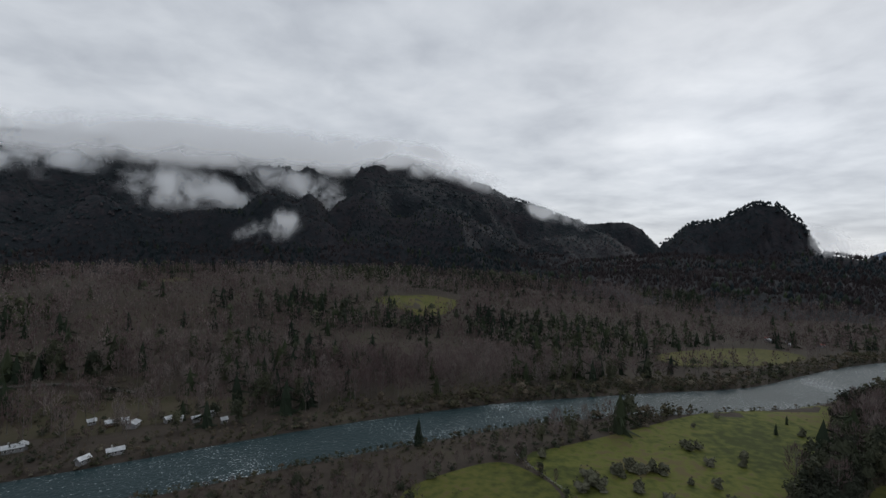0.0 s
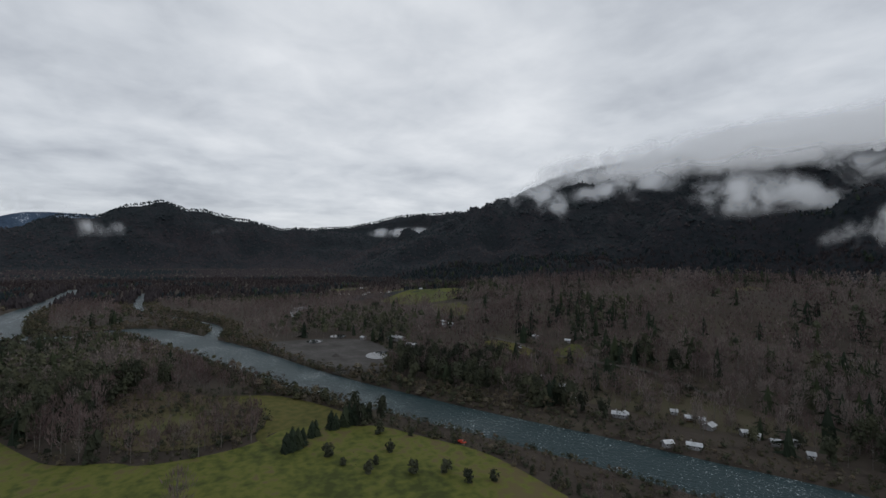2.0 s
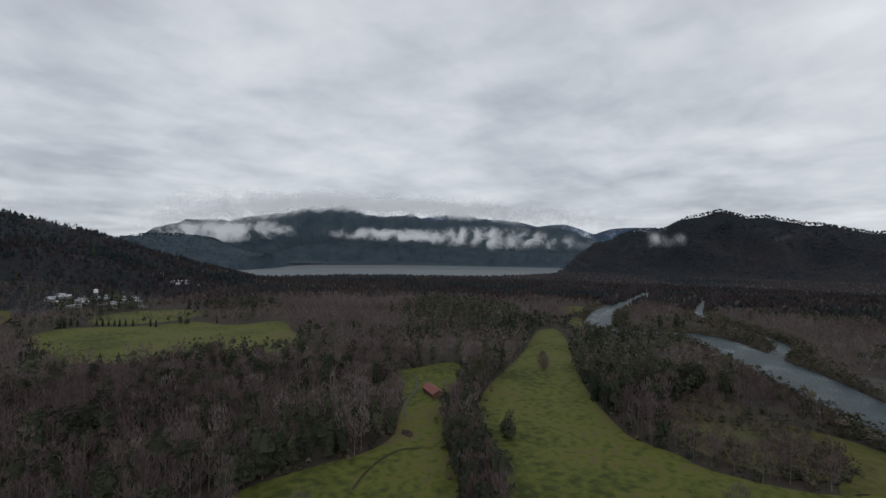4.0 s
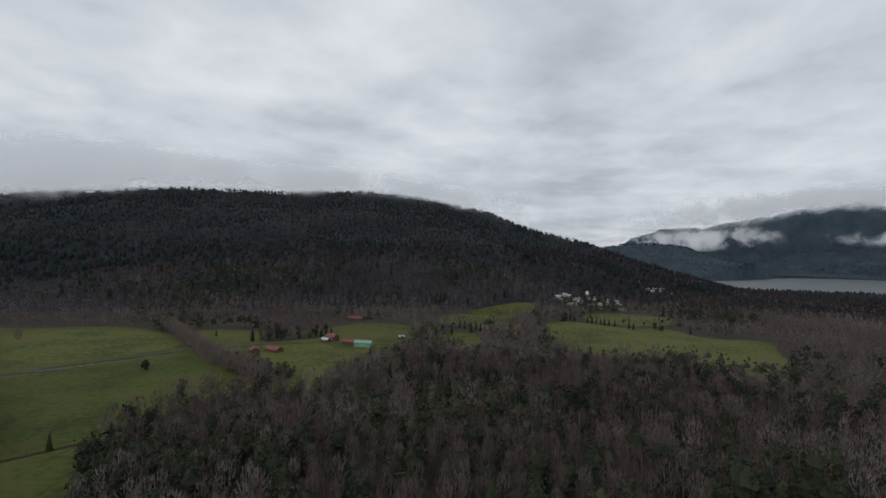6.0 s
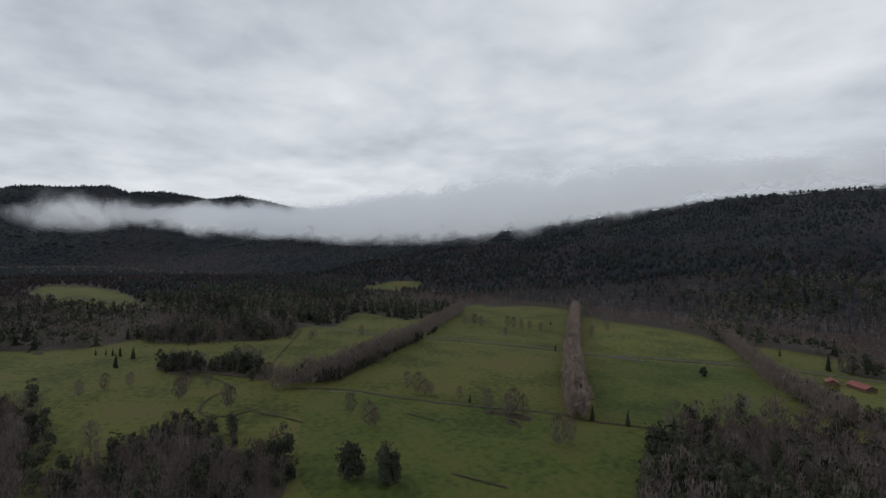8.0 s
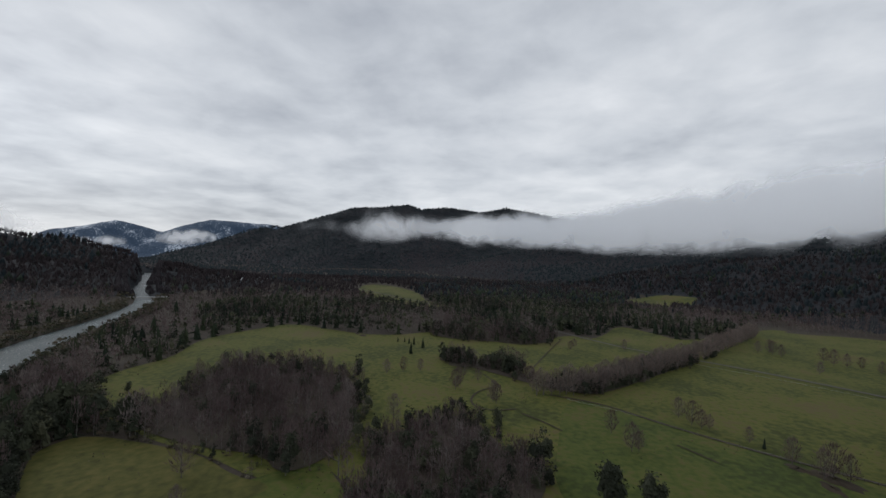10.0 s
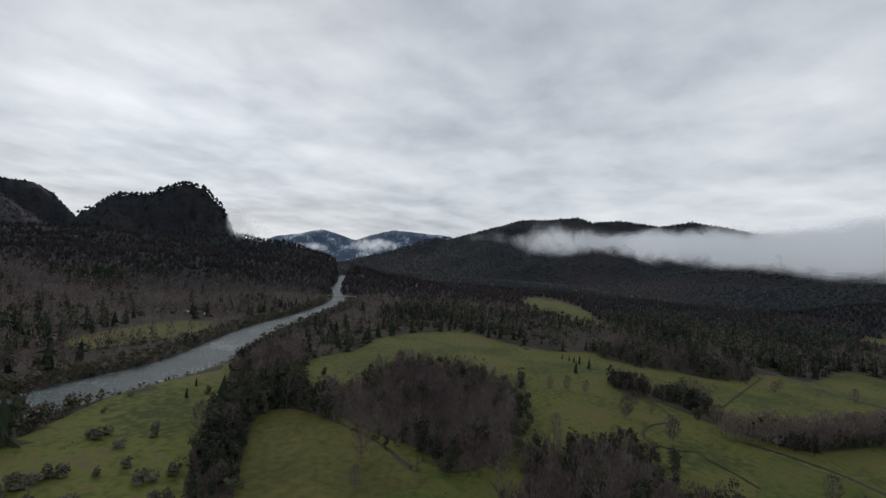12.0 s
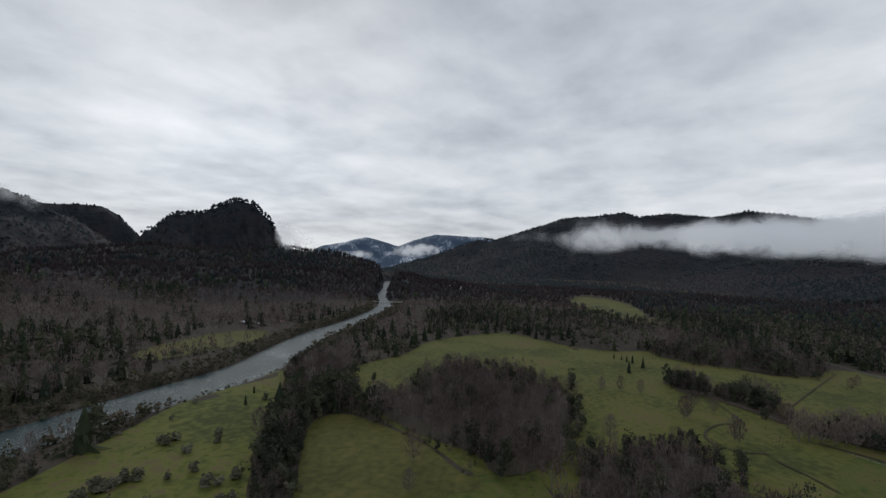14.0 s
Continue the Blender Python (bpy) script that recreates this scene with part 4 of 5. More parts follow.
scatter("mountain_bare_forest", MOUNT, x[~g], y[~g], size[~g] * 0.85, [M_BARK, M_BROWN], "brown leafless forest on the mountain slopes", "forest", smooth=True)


# rows of trees along the crests
cx, cy = [], []
for name, crest in RIDGES.items():
    if name in ("snow_range", "far_range", "foothill", "lake_range", "lake_shore_hill", "dome_base"):
        continue
    for a, b in zip(crest, crest[1:]):
        n = int(math.hypot(b[0] - a[0], b[1] - a[1]) / (1.3 if name == "dome" else 3.2))
        s = rng.random(n)
        off = 9 if name == "dome" else 22
        cx.append(a[0] + (b[0] - a[0]) * s + rng.normal(size=n) * off)
        cy.append(a[1] + (b[1] - a[1]) * s + rng.normal(size=n) * off)
cx, cy = np.concatenate(cx), np.concatenate(cy)
m = land(cx, cy) > 30
cx, cy = cx[m], cy[m]
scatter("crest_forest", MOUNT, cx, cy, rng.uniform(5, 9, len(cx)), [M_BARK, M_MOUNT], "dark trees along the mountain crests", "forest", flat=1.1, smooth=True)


# ---- low cloud on the slopes ----
def mist_material(name, size, torn, soft, full, white, rim):
    m = bpy.data.materials.new(name)
    m.use_nodes = True
    n, l = m.node_tree.nodes, m.node_tree.links
    n.clear()
    tc = n.new("ShaderNodeTexCoord")
    no = n.new("ShaderNodeTexNoise")
    no.inputs["Scale"].default_value, no.inputs["Detail"].default_value, no.inputs["Roughness"].default_value = size, 4, 0.5
    no.inputs["Distortion"].default_value = 0.4
    l.new(tc.outputs["Object"], no.inputs["Vector"])
    at = n.new("ShaderNodeAttribute")
    at.attribute_name = "tone"
    def op(kind, p, q):
        x = n.new("ShaderNodeMath")
        x.operation = kind
        for i, k in enumerate((p, q)):
            if isinstance(k, (int, float)):
                x.inputs[i].default_value = k
            else:
                l.new(k, x.inputs[i])
        return x.outputs[0]

    thick = at.outputs["Fac"]

    def ease(value, lo, hi, top):
        mr = n.new("ShaderNodeMapRange")
        mr.interpolation_type = "SMOOTHSTEP"
        mr.inputs["From Min"].default_value, mr.inputs["From Max"].default_value, mr.inputs["To Max"].default_value = lo, hi, top
        l.new(value, mr.inputs["Value"])
        return mr.outputs[0]

    body = op("ADD", op("MULTIPLY", thick, 1.0 - torn), op("MULTIPLY", no.outputs[0], torn))
    alpha = op("MULTIPLY", ease(body, soft, full, 0.96), ease(thick, 0.0, rim, 1.0))
    up = n.new("ShaderNodeCombineXYZ")
    up.inputs[2].default_value = 1.0
    di = n.new("ShaderNodeBsdfDiffuse")
    di.inputs[0].default_value = (white, white * 1.02, white * 1.05, 1)
    l.new(up.outputs[0], di.inputs["Normal"])
    tl = n.new("ShaderNodeBsdfTranslucent")
    tl.inputs[0].default_value = (white, white * 1.02, white * 1.05, 1)
    down = n.new("ShaderNodeCombineXYZ")
    down.inputs[2].default_value = -1.0
    l.new(down.outputs[0], tl.inputs["Normal"])
    both = n.new("ShaderNodeAddShader")
    l.new(di.outputs[0], both.inputs[0])
    l.new(tl.outputs[0], both.inputs[1])
    tr = n.new("ShaderNodeBsdfTransparent")
    mx = n.new("ShaderNodeMixShader")
    l.new(alpha, mx.inputs[0])
    l.new(tr.outputs[0], mx.inputs[1])
    l.new(both.outputs[0], mx.inputs[2])
    out = n.new("ShaderNodeOutputMaterial")
    l.new(mx.outputs[0], out.inputs[0])
    return m


M_MIST = mist_material("cloud_mist", 0.008, 0.64, 0.36, 0.66, 0.80, 0.9)
M_WISP = mist_material("torn_mist", 0.010, 0.80, 0.40, 0.70, 0.86, 0.95)


def cloud_bank(name, spine, label, layers=2, depth=260.0, dense=1.0):
    """A bank of cloud along a spine of x, y, z, half height: layers one behind another, thin at the rims."""
    spine = chaikin(spine, False, 2)
    thing = tagged(new(name), label, "cloud")
    rows = 15
    layers = 1 if "wisp" in name else layers
    for k in range(layers):
        vs, tn = [], []
        for s, (px, py, pz, hh) in enumerate(spine):
            d = math.hypot(px, py)
            ex, ey = px / d, py / d
            end = min(1.0, 2.6 * min(s, len(spine) - 1 - s) / (len(spine) - 1))
            for r in range(rows):
                v2 = 2 * r / (rows - 1) - 1
                bulge = (k - (layers - 1) / 2) * depth + hh * (0.7 if name == "cloud_bank" else 0.3) * v2
                vs.append((px + ex * bulge, py + ey * bulge, pz + v2 * hh * 1.7))
                tn.append(dense * math.sin(end * math.pi / 2) * math.cos(v2 * math.pi / 2) ** (1.5 if v2 > 0 else 0.8))
        fs = [(s * rows + r, (s + 1) * rows + r, (s + 1) * rows + r + 1, s * rows + r + 1) for s in range(len(spine) - 1) for r in range(rows - 1)]
        ob = mesh_object("veil", np.array(vs), np.array(fs), [M_WISP if "wisp" in name else M_MIST], True, tone=tn)
        ob.parent = thing
    return thing


def bearing(b, d, elev):
    """A place by its bearing to the left of north, distance and elevation seen from the middle."""
    return (-math.sin(radians(b)) * d, math.cos(radians(b)) * d, 100 + d * math.tan(radians(elev)))


def bank(name, pts, label, **kw):
    return cloud_bank(name, [(*bearing(b, d, (lo + hi) / 2), d * math.tan(radians((hi - lo) / 2))) for b, d, lo, hi in pts], label, **kw)


bank("cloud_bank", [(296, 2500, 2.5, 3.0), (291, 2450, 2.3, 3.5), (288, 2400, 2.0, 3.6), (284, 2350, 1.6, 5.0), (279, 2350, 2.1, 4.6), (274.4, 2300, 2.3, 4.3), (272, 2300, 1.6, 4.9),
                    (267, 2300, 1.8, 5.2), (260, 2200, 1.7, 4.9), (254, 2100, 1.5, 6), (248, 2000, 2.1, 7.4), (240, 1900, 2.3, 8.4), (235, 1850, 2.8, 8.9), (228, 1800, 4.0, 9.4), (221.7, 1750, 5.0, 9.8),
                    (212, 1680, 6.5, 9.8), (202, 1600, 6.3, 9.5), (190, 1580, 6.8, 9.5), (181, 1560, 5.9, 8.2), (176, 1520, 4.4, 7.4), (170, 1480, 3.3, 8), (164, 1500, 2.1, 6.8), (158, 1600, 2.3, 6)],
     "long white bank of low cloud along the ridge")
bank("summit_cloud", [(58, 2300, 5.5, 7.5), (54, 2250, 7, 9.4), (50, 2200, 8.2, 11), (44, 2150, 8.8, 12), (36, 2100, 9.6, 13), (26, 2050, 10, 13.5), (18, 2050, 10, 13.5), (12, 2050, 10, 13.5),
                      (7, 2050, 11.3, 13.5), (2, 2050, 11.2, 13), (358, 2050, 9.2, 11.5), (353, 2050, 7.6, 9.4), (349, 2050, 6.4, 8)], "grey cloud cap over the mountain crest", dense=0.9)
WISPS = "ragged wisps of mist on the mountainside"
for pts, dense in (([(56, 2000, 6.4, 8.2), (52, 1980, 5.6, 8.8), (48.5, 1950, 4.3, 7.6)], 0.85),
                   ([(49, 1900, 6.4, 8.0), (44, 1880, 6.8, 8.8), (40, 1860, 7.0, 9.6), (35.5, 1850, 8.2, 10)], 0.85),
                   ([(37, 1800, 7, 9.4), (32.5, 1780, 4.8, 9), (28.5, 1760, 5.4, 9), (25, 1740, 5.4, 8), (20.8, 1740, 4.2, 6.2)], 0.92),
                   ([(25, 1500, 1.3, 2.2), (21, 1480, 1.5, 4.4), (19.4, 1480, 2.2, 6.0), (16.5, 1480, 2.4, 3.8)], 0.85),
                   ([(20.5, 1800, 7.6, 10), (17.5, 1760, 7.2, 9.8), (15.2, 1740, 4.8, 9.6), (11.8, 1740, 5.0, 8.6)], 0.92),
                   ([(25, 1850, 8, 10), (21, 1850, 7.2, 10), (17, 1850, 8, 10)], 0.75),
                   ([(8, 1700, 1.1, 2.3), (5.5, 1700, 1.2, 2.4)], 0.45),
                   ([(352, 2000, 6.2, 7.6), (346.7, 2000, 4.2, 5.8), (342, 2000, 3.0, 4.3)], 0.7),
                   ([(5, 2000, 9.8, 11.6), (0, 2000, 9.6, 11.4), (356, 2000, 8.4, 10)], 0.8),
                   ([(66, 2200, 1.4, 2.5), (63, 2200, 1.3, 2.7), (60.5, 2200, 1.8, 3.0)], 0.5),
                   ([(103, 2500, 1.5, 2.9), (100.7, 2500, 1.4, 3.1), (98.5, 2500, 1.7, 2.7)], 0.6),
                   ([(91.5, 2500, 1.9, 3.1), (89, 2500, 2.1, 3.3)], 0.4)):
    bank("cloud_wisp", pts, WISPS, dense=dense)
bank("cloud_wisp", [(321.6, 1650, 1.2, 3.8), (320, 1640, 0.7, 3.0), (318, 1620, 0.4, 2.3), (315.5, 1600, 0.4, 1.5)], "mist trailing off the rocky dome", dense=0.85)
bank("cloud_wisp", [(161, 3800, 2.0, 2.9), (157.6, 3800, 1.4, 2.9), (152.8, 3800, 1.2, 3.2), (148, 3800, 1.8, 3.6), (144, 3800, 2.1, 3.3)], "flat strip of mist above the lake")
bank("cloud_wisp", [(143.5, 3800, 1.9, 2.7), (139, 3800, 1.9, 2.9), (136, 3800, 1.7, 3.1), (131, 3800, 1.7, 3.0), (128, 3800, 1.5, 2.9), (123, 3800, 1.3, 3.5), (119, 3800, 1.1, 3.4), (113, 3800, 1.0, 2.7), (106.5, 3800, 1.1, 2.0)], "flat strip of mist above the lake")
bank("summit_cloud", [(164, 3950, 2.6, 6.5), (157, 3950, 2.8, 6.4), (149, 3950, 3.6, 7), (145.5, 3950, 4.6, 6.8), (141, 3950, 5.4, 7.2), (137, 3950, 4.8, 7), (130, 3950, 5, 7), (120.3, 3950, 4.3, 6.5), (112, 3950, 3.7, 6), (102, 3950, 2.8, 5)], "grey cloud over the lake mountains", dense=0.85)
bank("cloud_wisp", [(74, 2700, 2.1, 2.8), (70, 2650, 2.1, 3.3), (65.5, 2600, 2.2, 3.2)], "flat strip of mist in a side valley", dense=0.8)
bank("cloud_wisp", [(308, 3700, .5, 1.3), (304.2, 3700, .1, 1.8), (301.5, 3700, .7, 1.5)], "small mist patch before snowy peaks")
bank("cloud_wisp", [(315, 3700, -.3, .5), (312, 3700, -.3, .7), (309.5, 3700, 0, .6)], "small mist patch before snowy peaks", dense=0.8)


# ---- single trees, each a thing with its trunk and crown ----
def part(name, verts, faces, mats, parent, label="", smooth=False, tone=None):
    ob = mesh_object(name, verts, faces, mats if isinstance(mats, list) else [mats], smooth, tone=tone)
    ob.parent = parent
    return tagged(ob, label)


def plant_kind(name, makers, crown_mat, label, category):
    """Prototypes of one kind; stand() places them."""
    return {"name": name, "makers": makers, "mat": crown_mat, "label": label, "category": category, "protos": [], "n": 0}


def stand(kind, x, y, scale=1.0, group="", wide=1.0):
    m = Matrix.Translation((x, y, float(land(x, y)))) @ Matrix.Rotation(rng.uniform(0, 6.28), 4, "Z")
    k = kind["n"] % len(kind["makers"])
    kind["n"] += 1
    if len(kind["protos"]) <= k:
        (wv, wf), (cv, cf) = kind["makers"][k]()
        tree = new(kind["name"])
        part("trunk", wv, wf, M_BARK, tree)
        part("crown", cv, cf, kind["mat"], tree, tone=np.full(len(cv), 0.25 + 0.5 * k / max(1, len(kind["makers"]) - 1)))
        tree.matrix_basis = m
        kind["protos"].append(tree)
    else:
        tree = copy_thing(kind["protos"][k], m)
    tree.scale = (scale * wide, scale * wide, scale)
    return tagged(tree, kind["label"], kind["category"], group)


BARE = plant_kind("bare_tree", [lambda: bare_tree(14.0, 7, 170, 0.2, wide=0.16)] * 6, M_TWIG, "leafless grey-brown tree with lichened branches", "tree")
LEAFY = plant_kind("evergreen_tree", [lambda: leafy_tree(13.0, 34, 9, 0.7, wide=0.27, limbs=3, hearts=7)] * 6, M_LEAF, "dark evergreen broadleaf tree with lumpy crown", "tree")
ROUND = plant_kind("meadow_tree", [lambda: leafy_tree(6.5, 30, 11, 0.52, wide=0.42, low=0.18, limbs=3, hearts=6)] * 4, M_LEAF, "small round dark evergreen tree in the meadow", "tree")
BUSH = plant_kind("bush", [lambda: leafy_tree(4.8, 26, 12, 0.42, wide=0.55, low=0.1, limbs=3, hearts=6)] * 4, M_BUSH, "grey-olive lichened bush on the pasture", "bush")
CYPRESS = plant_kind("conifer_tree", [lambda: conifer(10.0, 15, 11, 0.2, 1.0)] * 3, M_NEEDLE, "dark narrow conifer with dense drooping boughs", "conifer")
ROWTREE = plant_kind("row_tree", [lambda: bare_tree(14.0, 9, 220, 0.19, wide=0.17, low=0.15)] * 6, M_ROW, "leafless grey-brown tree in a field row", "tree")
POPLAR = plant_kind("poplar_tree", [lambda: bare_tree(17.0, 10, 300, 0.36, wide=0.15, low=0.1)] * 4, M_POPLAR, "leafless tan poplar with upswept twigs", "poplar")
SPREAD = plant_kind("meadow_bare_tree", [lambda: bare_tree(12.0, 18, 420, 0.17, wide=0.28, low=0.12)] * 4, M_TWIG, "small leafless tree standing in pasture", "tree")

for x, y, s in ((-225, -122, 1.4), (-226, 50, 1.05), (-214, 54, 0.6), (-202, 63, 0.9), (-208, 68, 0.7), (-219, 79, 0.9), (-193, 81, 1), (-187, 95, 1), (-176, 100, 0.9), (-172, 111, 0.8), (-243, 81, 1.1), (-310, 65, 1.4), (-277, -39, 0.9), (-233, 96, 0.6), (-228, 105, 0.5), (-222, 117, 0.5), (248, -369, 1.2), (-11, 243, 0.9)):
    stand(ROUND, x, y, s, "trees dotted over the meadow")
for x, y, s in ((-239, 32, 1), (-241, 35, 1.15), (-242, 38, 1.05), (-245, 41, 0.9), (-253, 47, 0.9), (-254, 49, 0.9), (-261, 59, 1.05), (-259, 61, 0.9), (-262, 67, 1.2), (-263, 70, 1.25), (-264, 73, 1.2), (-265, 78, 1.1), (-266, 82, 0.9)):
    stand(CYPRESS, x, y, s * 1.05, "dark conifers by the river", wide=2.0)
for x, y, s in ((207, -205, 1), (193, -219, 0.95), (266, -154, 0.6), (372, -316, 0.7), (513, -426, 0.7), (216, -496, 1.5), (268, -520, 0.8), (152, -536, 1.1), (147, -540, 1.2), (142, -542, 1.1), (23, -578, 1.2), (12, -577, 1.2), (-1, -575, 1.3), (481, 63, 1.1), (497, 75, 0.9), (500, 81, 0.7), (506, 87, 0.6), (508, 95, 0.6), (193, 265, 0.7), (212, 282, 0.6), (-11, 242, 1.5), (-178, -740, 1.1), (-184, -739, 1.2), (-190, -737, 1.1), (-193, -723, 1.1), (-210, -711, 1), (-214, -703, 1.1), (-220, -701, 1), (-224, -693, 1), (-227, -685, 1.1), (-233, -683, 1), (-238, -674, 1.1), (-252, -656, 1.1), (-255, -648, 1.1), (-12, -628, 1.2), (-19, -621, 1.3), (-26, -614, 1.2), (-33, -611, 1.2), (-39, -607, 1.2), (-104, -540, 1.2), (-109, -538, 1.2), (-115, -539, 1.1), (-84, 818, 1.7), (-37, 796, 1), (451, 71, 1.2)):
    stand(CYPRESS, x, y, s, "dark conifers on the pastures")
for x, y, s in ((195, -52, 1.25), (196, -57, 1.1), (187, -67, 1.3), (187, -71, 1), (229, -31, 1.2), (270, -10, 1), (423, 28, 1.1), (426, 35, 1), (407, -11, 1), (399, -20, 1.1), (-223, -119, 1.1), (-284, -40, 0.6), (426, 23, 1.1), (432, 19, 1), (401, -21, 1.1), (398, -25, 1.2), (377, 103, 1), (289, 237, 0.6), (-263, 89, 1.1), (-266, 82, 0.8), (-274, -371, 1.2), (-286, -651, 0.8), (-288, -637, 0.9)):
    stand(LEAFY, x, y, s, "evergreens on the pastures")
for x, y, s in ((131, 242, 1.1), (130, 246, 0.9), (136, 243, 1), (131, 224, 1.1), (147, 224, 0.9), (153, 232, 0.9), (91, 215, 1.1), (96, 216, 1.1), (101, 216, 1.2), (104, 214, 1.1), (85, 197, 1), (95, 191, 0.9), (112, 205, 0.7), (122, 202, 1), (118, 186, 1.2), (121, 182, 1), (129, 181, 1.2), (67, 202, 1.4), (70, 199, 1.3), (61, 197, 1.3), (207, 264, 1), (242, 274, 1.1), (151, 275, 0.6), (175, 292, 0.7), (116, 164, 1), (112, 167, 1), (51, 230, 1), (67, 210, 1.2), (83, 211, 1.2), (90, 218, 1.3), (82, 215, 1.1), (95, 188, 1), (87, 200, 1), (250, 276, 1), (70, 203, 0.9), (-312, -4, 1), (-304, 6, 0.9), (-288, -15, 1), (-278, -17, 0.9), (-292, -31, 1), (-286, 13, 0.8)):
    stand(BUSH, x, y, s, "bushes on the pasture")
for x, y, s in ((273, -75, 1.17), (249, -79, 1.3), (250, -83, 0.91), (308, -126, 1.17), (296, -129, 1.3), (290, -132, 1.04), (248, -157, 1.17), (233, -162, 1.3), (235, -167, 1.43), (230, -171, 1.17), (273, -150, 0.78), (291, -137, 0.78), (546, -322, 1.3), (534, -324, 1.17), (555, -324, 1.3), (552, -310, 1.17), (516, -355, 1.3), (501, -354, 1.43), (496, -363, 1.17), (458, -312, 1.04), (490, -372, 1.04), (472, -376, 1.04), (445, -464, 1.04), (425, -417, 1.17), (508, -94, 0.91), (374, 15, 1.04), (366, 3, 0.91), (315, -8, 1.3), (339, 19, 1.3), (186, -161, 1.43), (187, -170, 1.17), (231, -219, 1.69), (227, -211, 1.56), (162, 210, 1.43), (187, 127, 1.43), (372, 78, 1.04), (382, 66, 1.04), (346, 18, 1.3), (386, 52, 0.91), (273, 52, 1.3), (313, -10, 1.17), (524, -101, 0.91), (524, -155, 1.04), (418, -32, 1.3), (363, -37, 1.3), (-375, -168, 1.43), (-370, -165, 1.3), (-199, -12, 1.56), (-378, -170, 1.3), (-355, -42, 1.3), (-353, -36, 1.04), (162, 112, 0.91)):
    stand(SPREAD, x, y, s, "leafless trees on the pastures")


def alley(line, step, gap, size, kind=None, wide=1.75):
    for (ax, ay), (bx, by) in zip(line, line[1:]):
        n = max(1, int(math.hypot(bx - ax, by - ay) / step))
        tx, ty = (bx - ax) / n / step, (by - ay) / n / step
        for k in range(n):
            for side in (-1, 1):
                px, py = ax + (bx - ax) * k / n - ty * side * gap + rng.normal() * 0.5, ay + (by - ay) * k / n + tx * side * gap + rng.normal() * 0.5
                if line_distance(np.array([px]), np.array([py]), ROAD)[0] > 7:
                    stand(kind or POPLAR, px, py, size * rng.uniform(0.72 if kind else 0.85, 1.18), "trees in rows between the fields", wide=wide)


alley([(214, -200), (283, -259), (363, -330), (634, -583)], 5.2, 3.0, 1.0)
alley([(343, -39), (350, -72), (397, -123), (471, -198), (680, -375)], 5.5, 4.5, 1.3, ROWTREE, 1.4)
for k in range(64):
    s = rng.uniform(0, 250)
    px, py = 352 + s * 0.72 - rng.uniform(5, 9) * 0.69, -78 - s * 0.69 - rng.uniform(4, 9) * 0.72
    if line_distance(np.array([px]), np.array([py]), ROAD)[0] > 7:
        stand(LEAFY, px, py, rng.uniform(0.28, 0.62), "evergreens under the tree rows", wide=1.3)
for k in range(30):
    s = rng.uniform(0, 190)
    stand(LEAFY, 143 + s * 0.72 - rng.uniform(5, 9) * 0.69, -345 - s * 0.69 - rng.uniform(4, 9) * 0.72, rng.uniform(0.28, 0.62), "evergreens under the tree rows", wide=1.3)
alley([(136, -338), (169, -367), (212, -401), (289, -492), (359, -566)], 5.5, 3.5, 1.15, ROWTREE, 1.4)


for k_, kind_, base_ in ((0, BARE, 14.0), (1, LEAFY, 14.2)):
    for x, y, s in CLOSE[k_]:
        stand(kind_, x, y, s / base_, "trees of the near woods")

GROVES = [
    (BROWN_WOOD, 5.2, 0.12),
    ([(223, 63), (254, 55), (266, 33), (295, 16), (262, -8), (231, -13), (235, -32), (206, -34), (185, -26), (157, -22), (153, 33)], 5.0, 0.4),
    ([(408, 34), (409, 16), (400, -37), (448, -43), (441, -2), (439, 32)], 6.0, 0.4),
    ([(361, -35), (344, -62), (344, -87), (420, -157), (477, -208), (520, -220), (448, -156), (386, -88), (368, -49)], 5.2, 0.3),
    ([(436, 52), (418, 23), (382, -23), (359, -43), (399, -38), (429, -16), (453, 15)], 6.0, 0.35),
    ([(548, 64), (532, 18), (531, -84), (599, -98), (650, -38), (688, 40), (596, 76)], 6.5, 0.2),
    ([(221, -407), (148, -353), (118, -357), (129, -372), (163, -375), (221, -430)], 5.0, 0.85),
    ([(206, 252), (241, 275), (274, 317), (323, 331), (306, 285), (267, 249), (222, 211), (200, 211), (173, 188), (144, 160), (130, 152), (120, 161), (144, 186), (175, 216)], 5.0, 0.62),
    ([(-340, -224), (-302, -194), (-268, -167), (-222, -141), (-184, -105), (-173, -92), (-163, -105), (-173, -119), (-197, -141), (-219, -158), (-250, -175), (-286, -191)], 5.0, 0.6),
    ([(230, -527), (163, -556), (144, -530), (200, -487)], 7.0, 0.5),
]
